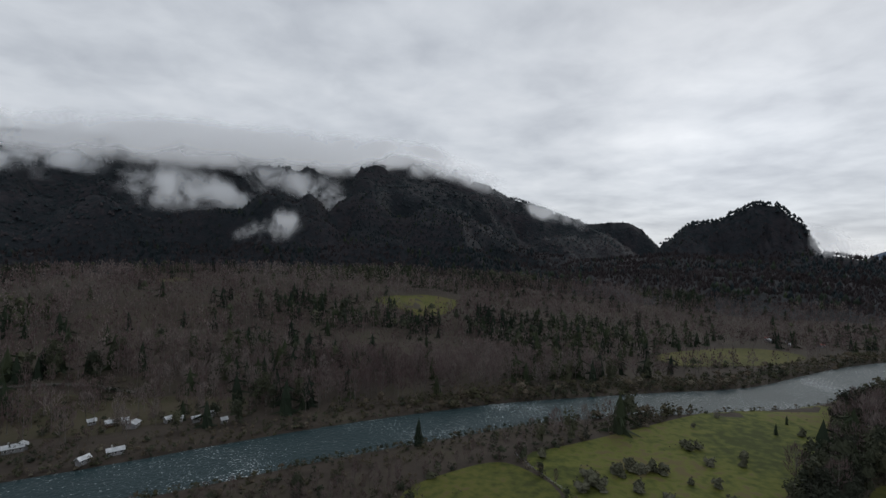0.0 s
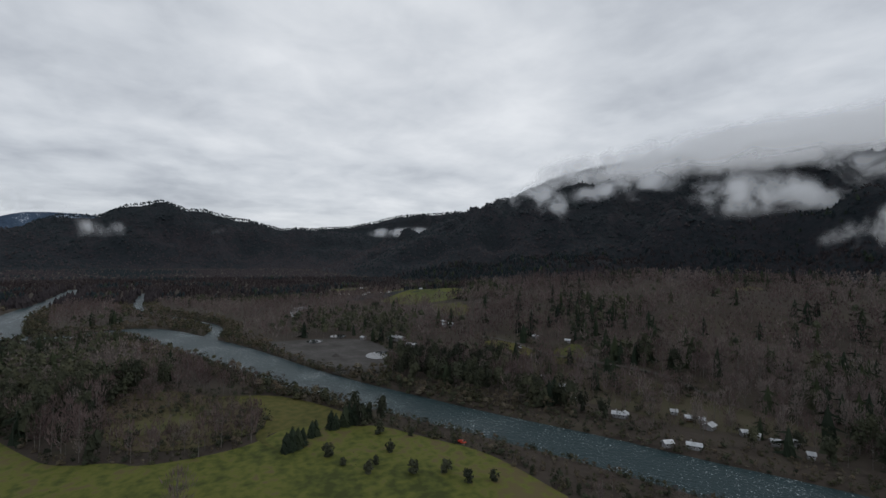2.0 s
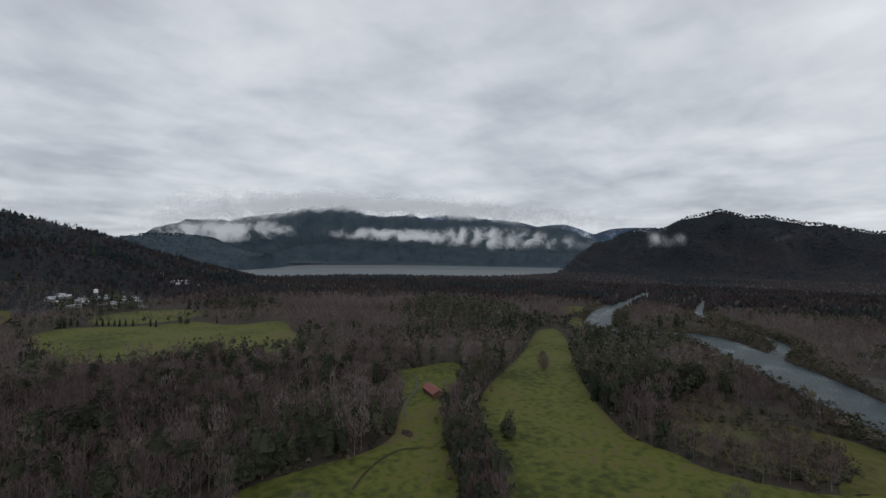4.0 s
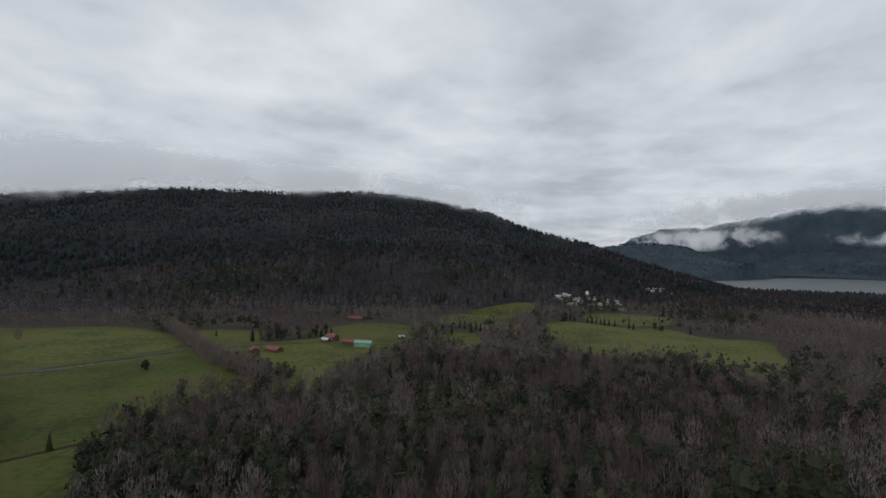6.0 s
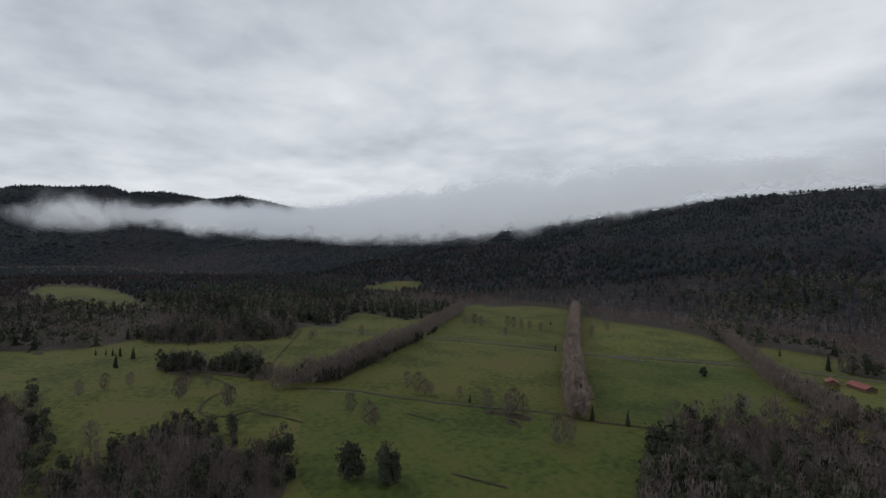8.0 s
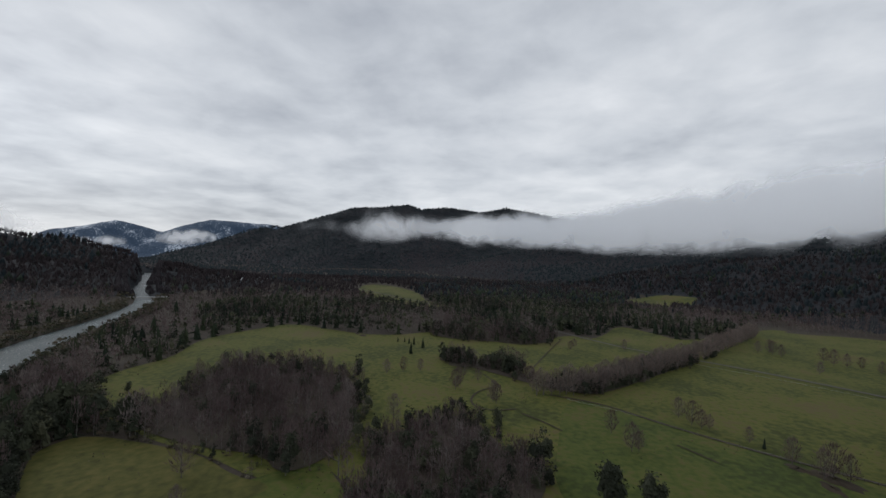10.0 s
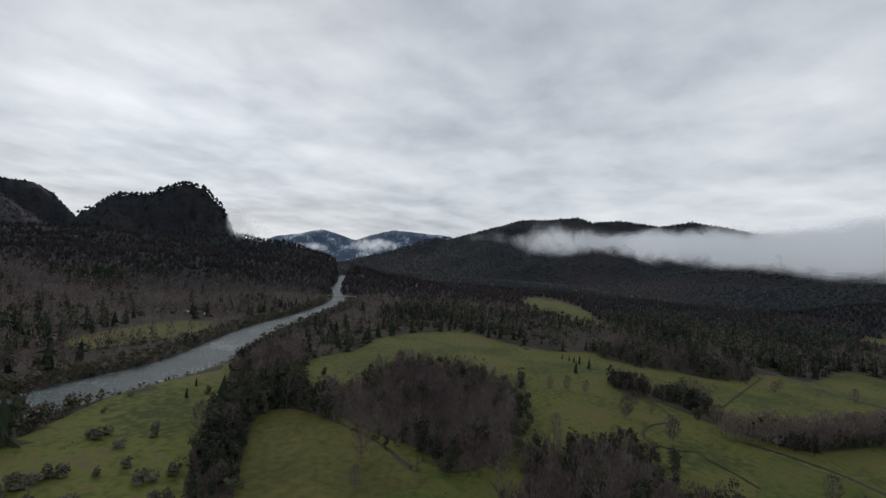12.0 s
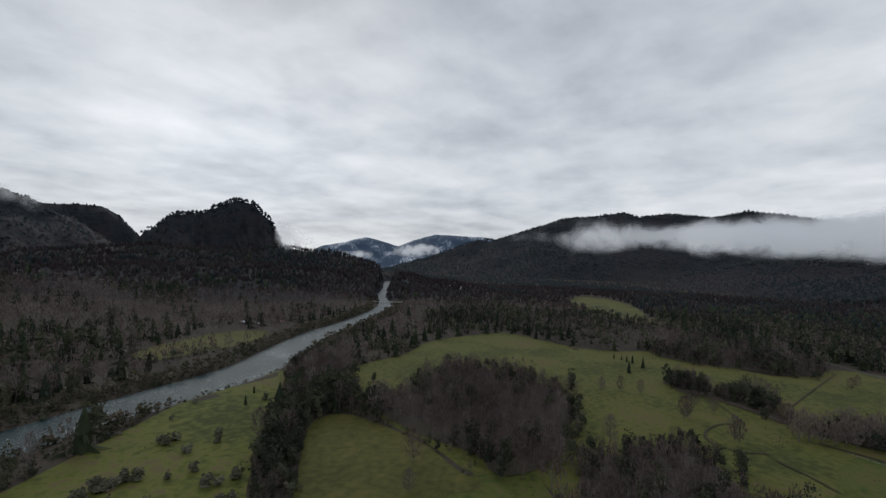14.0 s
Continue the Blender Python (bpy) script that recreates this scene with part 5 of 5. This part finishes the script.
for k_, (poly, cell, green) in enumerate(GROVES):
    px, py = np.array([p[0] for p in poly]), np.array([p[1] for p in poly])
    inner = [(px.mean() + (u - px.mean()) * 0.93, py.mean() + (v - py.mean()) * 0.93) for u, v in poly]
    tagged(sheet("grove_floor", inner, M_FLOOR, 0.55 + 0.006 * k_), "brown leaf litter under a grove of trees", "ground", kind="structure")
    n = int((np.ptp(px) + 16) * (np.ptp(py) + 16) / cell ** 2 * 2)
    x, y = spaced(rng.uniform(px.min() - 8, px.max() + 8, n), rng.uniform(py.min() - 8, py.max() + 8, n), cell)
    m = inside(x + (fbm(x, y, 16, 2, 61) - 0.5) * 26, y + (fbm(x, y, 16, 2, 62) - 0.5) * 26, poly) & (line_distance(x, y, ROAD) > 7)
    x, y = x[m], y[m]
    rim = np.zeros(len(x), bool)
    for dx, dy in ((9, 0), (-9, 0), (0, 9), (0, -9)):
        rim |= ~inside(x + dx, y + dy, poly)
    e = rng.random(len(x)) < np.where(rim, min(0.9, green + 0.16), green * (0.35 + 1.3 * (fbm(x, y, 30, 3, 63) > 0.5)))
    sz = rng.uniform(9, 18, len(x)) * (0.66 + 0.62 * fbm(x, y, 24, 2, 64)) * np.where(rim, rng.uniform(0.5, 1.0, len(x)), 1.0)
    tn = np.clip(0.42 + (fbm(x, y, 30, 2, 65) - 0.5) * 1.2 + rng.normal(size=len(x)) * 0.3, 0, 1)
    scatter("bare_grove", GROVE_BARE, x[~e], y[~e], sz[~e], WOOD_MATS, "grove of leafless grey-brown trees in the meadow", "grove", tones=tn[~e])
    scatter("evergreen_grove", NEAR_LEAFY, x[e], y[e], sz[e] * 0.85, LEAF_MATS, "dark evergreen clump among bare trees", "grove", flat=1.2, tones=tn[e] * 0.8)
    shrubs = rng.random(len(x)) < np.where(rim, 0.8, 0.1)
    sx, sy = x[shrubs] + rng.normal(size=shrubs.sum()) * 2.5, y[shrubs] + rng.normal(size=shrubs.sum()) * 2.5
    scatter("grove_scrub", SHRUBS, sx, sy, rng.uniform(1.5, 4.5, len(sx)), [M_BARK, M_SHRUB], "brown and olive scrub at the foot of a grove", "shrubs")


def thicket(poly, cell, kinds_):
    """Low growth inside an outline: templates, share, sizes, materials, name and label."""
    px, py = np.array([p[0] for p in poly]), np.array([p[1] for p in poly])
    n = int(np.ptp(px) * np.ptp(py) / cell ** 2 * 2)
    x, y = spaced(rng.uniform(px.min(), px.max(), n), rng.uniform(py.min(), py.max(), n), cell)
    m = inside(x, y, poly) & (fbm(x, y, 22, 3, 91) > 0.40)
    x, y = x[m], y[m]
    pick = rng.random(len(x))
    for t, lo, hi, size, mats, name, label in kinds_:
        q = (pick >= lo) & (pick < hi)
        scatter(name, t, x[q], y[q], rng.uniform(*size, q.sum()), mats, label, "scrub")


SCRUB = [(SHRUBS, 0, 0.6, (1.0, 3.2), [M_BARK, M_SHRUB], "brown_scrub", "low brown bramble scrub on rough grass"), (NEAR_BARE, 0.6, 0.86, (4, 9), WOOD_MATS, "bare_scrub", "small leafless trees in brown scrub"),
         (SHRUBS, 0.86, 1.0, (2.5, 6), LEAF_MATS, "evergreen_scrub", "dark evergreen bushes in brown scrub")]
thicket([(-367, -61), (-388, -40), (-357, -10), (-334, 17), (-287, 30), (-267, 13), (-261, -13), (-272, -44), (-314, -59)], 3.0, SCRUB)
thicket([(-363, 235), (-331, 286), (-232, 314), (-121, 319), (-121, 283), (-175, 223), (-262, 207)], 3.8, SCRUB)
thicket([(-349, -322), (-324, -347), (-367, -455), (-389, -483), (-434, -487), (-427, -389), (-406, -323)], 9.0, SCRUB[1:])
thicket(sector(2, 46, 150, 212), 3.7, SCRUB)
# tussocks and rushes over the pastures
x, y = spaced(*ring(154, 529, 14), 3.5)
m = (fbm(x, y, 30, 4, 93) > 0.67) & ~wooded(x, y) & (river_gap(x, y) > 2) & ~inside(x, y, YARD)
x, y = x[m], y[m]
scatter("tussocks", FAR_LEAFY, x, y, rng.uniform(0.35, 0.8, len(x)), [M_BARK, M_SHRUB], "scattered brown tussocks and rushes on the pastures", "tussocks", flat=1.9)


foot = chaikin([(577, -770), (378, -721), (211, -719), (65, -745), (-57, -787), (-155, -825)], False)
x, y = spaced(rng.uniform(-160, 560, 1600), rng.uniform(-870, -620, 1600), 7.5)
m = (line_distance(x, y, foot) < 14) & wooded(x, y)
x, y = x[m], y[m]
scatter("pale_wood", NEAR_BARE, x, y, rng.uniform(11, 16, len(x)), WOOD_MATS, "pale lichened bare trees at the foot of the slope", "woodland", tones=rng.uniform(0.8, 1.0, len(x)))


# ---- buildings ----
def box(x0, x1, y0, y1, z0, z1):
    v = [(x, y, z) for z in (z0, z1) for y in (y0, y1) for x in (x0, x1)]
    return np.array(v, float), np.array([(0, 2, 3, 1), (4, 5, 7, 6), (0, 1, 5, 4), (2, 6, 7, 3), (0, 4, 6, 2), (1, 3, 7, 5)])


def gable_walls(l, w, h, r):
    v = [(-l / 2, -w / 2, -0.5), (l / 2, -w / 2, -0.5), (l / 2, w / 2, -0.5), (-l / 2, w / 2, -0.5), (-l / 2, -w / 2, h), (l / 2, -w / 2, h), (l / 2, w / 2, h), (-l / 2, w / 2, h), (-l / 2, 0, h + r), (l / 2, 0, h + r)]
    f = [(0, 1, 5), (0, 5, 4), (2, 3, 7), (2, 7, 6), (1, 2, 6), (1, 6, 5), (5, 6, 9), (3, 0, 4), (3, 4, 7), (4, 8, 7)]
    return np.array(v, float), np.array(f)


def roof_slab(l, w, h, r, side, over=0.5, thick=0.18):
    dx, y0, y1 = l / 2 + over, 0.0, side * (w / 2 + over)
    z0, z1 = h + r + 0.05, h - over * r / (w / 2) + 0.05
    v = [(-dx, y0, z0), (dx, y0, z0), (dx, y1, z1), (-dx, y1, z1)]
    v += [(a, b, c + thick) for a, b, c in v]
    return np.array(v, float), np.array([(0, 1, 2, 3), (7, 6, 5, 4), (0, 4, 5, 1), (1, 5, 6, 2), (2, 6, 7, 3), (3, 7, 4, 0)])


def building(name, x, y, turn, l, w, h, r, wall_mat, roof_mat, label, category="house", windows=3, door=True, chimney=False, group=""):
    b = new(name)
    b.matrix_basis = pose(x, y, float(land(x, y)) + 0.3, 0, 0, turn)
    part("wall", *gable_walls(l, w, h, r), wall_mat, b)
    for side in (-1, 1):
        part("roof", *roof_slab(l, w, h, r, side), roof_mat, b)
        for k in range(windows):
            cx = -l / 2 + l * (k + 0.5) / windows
            win = part("window", *box(cx - 0.6, cx + 0.6, side * w / 2 - 0.05, side * w / 2 + 0.06, h * 0.35, h * 0.8), M_WHITE, b)
            part("pane", *box(cx - 0.48, cx + 0.48, side * w / 2 - 0.08, side * w / 2 + 0.09, h * 0.4, h * 0.76), M_GLASS, win)
    if door:
        part("door", *box(l / 2 - 0.05, l / 2 + 0.07, -0.5, 0.5, 0, 2.0), M_TIMBER, b)
    else:
        part("barn_door", *box(l / 2 - 0.05, l / 2 + 0.08, -w * 0.22, w * 0.22, -0.2, h * 0.85), M_TIMBER, b, "dark open barn doorway")
    if chimney:
        part("chimney", *box(-l / 4, -l / 4 + 0.7, 0.6, 1.3, h, h + r + 1.0), M_STONE, b)
    return tagged(b, label, category, group)


WH = "small grey house with a pale zinc roof by the river"
hamlet = "houses of the hamlet"
for x, y, turn, l, w, lab in ((-209, 226, 42, 13, 8, "L-shaped grey house with a bright zinc roof"), (-207, 229, 132, 7, 6, ""), (-271, 235, 35, 10, 8, ""), (-298, 239, 25, 8, 6, ""), (-395, 304, 20, 9, 6, ""), (-361, 318, 40, 8, 6, ""), (-243, 220, 50, 5, 4, ""), (-166, 215, 75, 8, 4.5, ""), (-158, 225, 40, 11, 4.5, "long grey shed with a low zinc roof"), (-198, 262, 45, 6, 4, ""), (-186, 261, 42, 9, 7, "brown timber house with a grey roof"), (-173, 260, 100, 10, 8, ""), (-181, 265, 30, 5, 4, ""), (-158, 269, 60, 8, 5, ""), (-143, 270, 45, 7, 5, ""), (-138, 280, 130, 5, 4, ""), (-126, 269, 40, 5, 4, ""), (-152, 270, 20, 4, 4, ""), (-522, 258, 10, 11, 7, ""), (-374, 269, 40, 4, 3, "")):
    wallm = M_TIMBER if "brown" in lab else M_GREY
    building("house", x, y, turn, l * 0.62, w * 0.62, 2.2, 1.1, wallm, M_TIN, lab or WH, windows=3 if l > 8 else 2, chimney=l > 8, group=hamlet)
building("barn", -259, -199, 60, 20, 9, 3.2, 2.6, M_TIMBER, M_RED, "long timber barn with a faded red roof", "barn", windows=0, door=False)
farm = "buildings of the farmstead"
building("barn", 174, -450, -28, 17, 9, 2.6, 2.4, M_TIMBER, M_RED, "open-sided farm shed with a red roof", "barn", windows=0, door=False, group=farm)
building("barn", 191, -445, -60, 11, 8, 2.6, 2.2, M_TIMBER, M_RED, "small timber shed with a red roof", "barn", windows=0, door=False, group=farm)
building("house", 133, -513, -30, 13, 9, 4.5, 3.0, M_TIMBER, M_RED, "brown farmhouse with a steep red roof", "house", chimney=True, group=farm)
building("house", 137, -503, -30, 9, 6, 3.0, 1.6, M_TIMBER, M_TIN, "low timber annexe with a grey roof", "house", group=farm)
building("barn", 109, -496, -10, 14, 8, 3.0, 2.0, M_TIMBER, M_RED, "low barn with a red roof", "barn", windows=0, door=False, group=farm)
building("green_barn", 92, -485, -8, 18, 10, 4.4, 2.0, M_GREENROOF, M_GREENROOF, "big pale green metal barn beside the wood", "barn", windows=0, door=False, group=farm)
building("barn", 139, -669, -12, 24, 10, 3.2, 2.4, M_TIMBER, M_RED, "long red-roofed barn below the wooded slope", "barn", windows=0, door=False, group=farm)
building("shed", 57, -534, 20, 7, 5, 2.6, 1.4, M_TIMBER, M_TIN, "small shed with a pale roof", "shed", windows=1, group=farm)
building("warehouse", -490, 183, 15, 24, 9, 3.6, 1.6, M_GREY, M_TIN, "long grey warehouse with a pale zinc roof", "warehouse", windows=4)
for x, y, turn in ((-459, 185, 30), (-453, 188, 60), (-510, 252, 10), (-508, 261, 60), (-515, 151, 20), (-973, 191, 40), (-869, 375, 70)):
    building("shed", x, y, turn, 6, 4, 2.4, 1.1, M_GREY, M_TIN, "small pale shed beside the gravel yard", "shed", windows=1, group="sheds by the yard")
place = random.Random(5)
for k in range(46):
    x, y = -205 - 130 * place.random(), -872 - 70 * place.random()
    building("house", x, y, place.uniform(0, 180), place.uniform(7, 15), place.uniform(5, 8), 3.0, 1.6, M_GREY, M_TIN, "grey house with a snow-pale roof in the village", windows=2, group="houses of the village")
for k in range(14):
    building("house", -440 - 90 * place.random(), -1062 - 105 * place.random(), place.uniform(0, 180), place.uniform(9, 16), 7, 3.0, 1.6, M_GREY, M_TIN, "grey house with a pale roof far down the valley", windows=2, group="houses of the village")
for k in range(22):
    building("house", place.uniform(1120, 1500), place.uniform(600, 690), place.uniform(0, 180), place.uniform(8, 14), 7, 3.2, 1.8, M_GREY, M_TIN, "pale house among trees far up the valley", windows=2, group="houses of the upper village")
for k in range(6):
    building("house", place.uniform(400, 450), place.uniform(500, 610), place.uniform(0, 180), place.uniform(5, 8), 4.5, 2.5, 1.3, M_GREY, M_TIN if k % 3 else M_RED, "cabin beside a clearing over the river", windows=2, group="cabins")
for k in range(14):
    building("house", place.uniform(-1230, -950), place.uniform(170, 420), place.uniform(0, 180), place.uniform(8, 12), 6, 2.8, 1.6, M_WHITE, M_TIN if k % 3 else M_RED, "house in fields below the mountain", windows=2, group="houses below the mountain")


def lathe(rows, sides=14):
    a = np.linspace(0, 2 * np.pi, sides, endpoint=False)
    v = np.concatenate([np.c_[np.cos(a) * r, np.sin(a) * r, np.full(sides, z)] for z, r in rows])
    k = np.arange(sides)
    n = (k + 1) % sides
    return v, np.concatenate([np.c_[i * sides + k, i * sides + n, (i + 1) * sides + n, (i + 1) * sides + k] for i in range(len(rows) - 1)])


tower = tagged(new("water_tower"), "pale water tower over the village roofs", "water tower")
tower.matrix_basis = pose(-268, -915, float(land(-268, -915)))
for sx, sy in ((-2, -2), (2, -2), (2, 2), (-2, 2)):
    part("leg", *cone((sx * 1.2, sy * 1.2, -0.5), (sx, sy, 13), 0.3, 0.25, 6), M_TIN, tower)
part("tank", *lathe([(12.5, 0.3), (13, 3.2), (18, 3.2), (19.5, 0.2)]), M_WHITE, tower, "round white tank")

car = tagged(new("pickup"), "small red pickup parked at the river bank", "car")
car.matrix_basis = pose(-213, 117, float(land(-213, 117)) + 0.32, 0, 0, 20)
part("body", *box(-2.3, 2.3, -0.9, 0.9, 0.45, 1.1), M_REDCAR, car)
cab = part("cabin", np.array([(-0.6, -0.85, 1.1), (1.3, -0.85, 1.1), (1.3, 0.85, 1.1), (-0.6, 0.85, 1.1), (-0.4, -0.7, 1.75), (0.8, -0.7, 1.75), (0.8, 0.7, 1.75), (-0.4, 0.7, 1.75)]), np.array([(0, 3, 2, 1), (4, 5, 6, 7), (0, 1, 5, 4), (1, 2, 6, 5), (2, 3, 7, 6), (3, 0, 4, 7)]), M_REDCAR, car)
part("windscreen", np.array([(1.25, -0.7, 1.18), (1.25, 0.7, 1.18), (0.9, 0.6, 1.68), (0.9, -0.6, 1.68)]) + (0.03, 0, 0.02), np.array([(0, 1, 2, 3)]), M_GLASS, cab)
for wx in (-1.4, 1.4):
    for wy in (-0.85, 0.85):
        tv, tf = lathe([(-0.12, 0.2), (-0.12, 0.38), (0.12, 0.38), (0.12, 0.2)], 12)
        part("wheel", np.c_[tv[:, 0] + wx, tv[:, 2] + wy, tv[:, 1] + 0.38], tf, M_DITCH, car)

bridge = tagged(new("bridge"), "slender grey bridge over the river", "bridge")
bridge.matrix_basis = pose(769, 606, 0, 0, 0, 124)
part("deck", *box(-38, 38, -2.5, 2.5, 3.4, 4.2), M_STONE, bridge)
for sy in (-2.3, 2.3):
    part("rail", *box(-38, 38, sy - 0.1, sy + 0.1, 4.9, 5.2), M_TIN, bridge)
for sx in (-14, 14):
    part("pier", *box(sx - 0.8, sx + 0.8, -2, 2, -3, 3.4), M_STONE, bridge)

# heaps, ditches, paths and fences
for x, y, r, h in ((-421, 83, 6, 2), (-383, 99, 12, 3.2), (-388, 113, 9, 2.4), (-446, 67, 6, 1.6), (-391, 141, 8, 2.4), (-399, 152, 7, 2), (-441, 103, 5, 3)):
    v, f = lathe([(-0.3, r), (h * 0.45, r * 0.62), (h * 0.85, r * 0.25), (h, 0.1)], 12)
    v = v + rng.normal(size=v.shape) * r * 0.03 + (x, y, float(land(x, y)))
    tagged(mesh_object("gravel_heap", v, f, [M_GRAVEL], True), "dark heap of gravel in the yard", "gravel heap", "heaps in the yard")
for x, y, r, h, t in ((233, -166, 9, 0.9, 30), (242, -157, 6, 0.7, 30), (223, -159, 5, 0.6, 0), (-194, -167, 5, 0.8, 60), (534, 142, 6, 0.8, 20), (543, 151, 4, 0.7, 10)):
    v, f = lathe([(-0.3, r), (h * 0.6, r * 0.6), (h, 0.2)], 14)
    v = v * (1.6, 0.7, 1) + rng.normal(size=v.shape) * 0.25
    c, s = math.cos(radians(t)), math.sin(radians(t))
    v = np.c_[v[:, 0] * c - v[:, 1] * s + x, v[:, 0] * s + v[:, 1] * c + y, v[:, 2] + float(land(x, y)) + 0.2]
    tagged(mesh_object("soil_mound", v, f, [M_DITCH], True), "low brown mound of turned soil on the pasture", "soil mound", "mounds on the pasture")
DITCH = [(340, -49, 2.4), (327, -83, 2.4), (297, -109, 2.4), (277, -130, 2.4), (256, -153, 2.4), (242, -174, 2.4), (221, -199, 2.4), (215, -195, 2.4), (183, -230, 2.4)]
tagged(ribbon("ditch", chaikin(DITCH, False), 0.5, M_DITCH, drape=True), "dark ditch with brambles between two fields", "ditch", kind="structure")
for line, w in (([(352, -10), (338, 3), (316, 8), (301, 3), (298, -10), (304, -23)], 1.4), ([(415, 29), (398, 2), (353, -14)], 1.2), ([(-184, -148), (-177, -156), (-162, -156), (-146, -151), (-134, -145)], 1.1), ([(296, -26), (284, -38), (271, -47)], 1.2), ([(580, -97), (489, -67), (421, -46)], 1.2), ([(262, -107), (242, -119)], 1.2), ([(183, -97), (162, -113)], 1.4)):
    tagged(ribbon("track", chaikin([(*p, w) for p in line], False), 0.55, M_DITCH, drape=True), "thin dark cattle track across the grass", "track", kind="structure")
tagged(ribbon("footpath", chaikin([(-291, -244, 1.6), (-275, -227, 1.6), (-258, -214, 1.6), (-242, -207, 1.6), (-225, -197, 1.6), (-216, -187, 1.6), (-206, -181, 1.6)], False), 0.6, M_ROAD, drape=True), "pale winding footpath to the barn", "path", kind="structure")
tagged(sheet("pond", [(-864, 120), (-908, 146), (-836, 148), (-785, 134), (-796, 113)], M_POND, lift=1.0), "pale pond among trees", "pond", kind="structure")


def fence(line, step, label):
    f = tagged(new("fence"), label, "fence")
    for (ax, ay), (bx, by) in zip(line, line[1:]):
        n = max(1, round(math.hypot(bx - ax, by - ay) / step))
        for k in range(n):
            x, y = ax + (bx - ax) * k / n, ay + (by - ay) * k / n
            z = float(land(x, y))
            v, q = box(-0.09, 0.09, -0.09, 0.09, -0.3, 1.5)
            part("post", v + (x, y, z), q, M_BARK, f)
        za, zb = float(land(ax, ay)), float(land(bx, by))
        for h in (0.7, 1.25):
            part("wire", *cone((ax, ay, za + h), (bx, by, zb + h), 0.03, 0.03, 3), M_TIN, f)


fence([(331, -60), (310, -94), (275, -129), (240, -173), (219, -198)], 5, "grey post-and-wire fence along a ditch")
fence([(472, -205), (420, -262), (365, -312)], 6, "grey post-and-wire fence beside the road")
fence([(337, -337), (293, -383), (256, -425)], 6, "grey post-and-wire fence beside the road")
fence([(55, 195), (46, 212), (38, 232)], 5, "dark fence with brambles between two pastures")
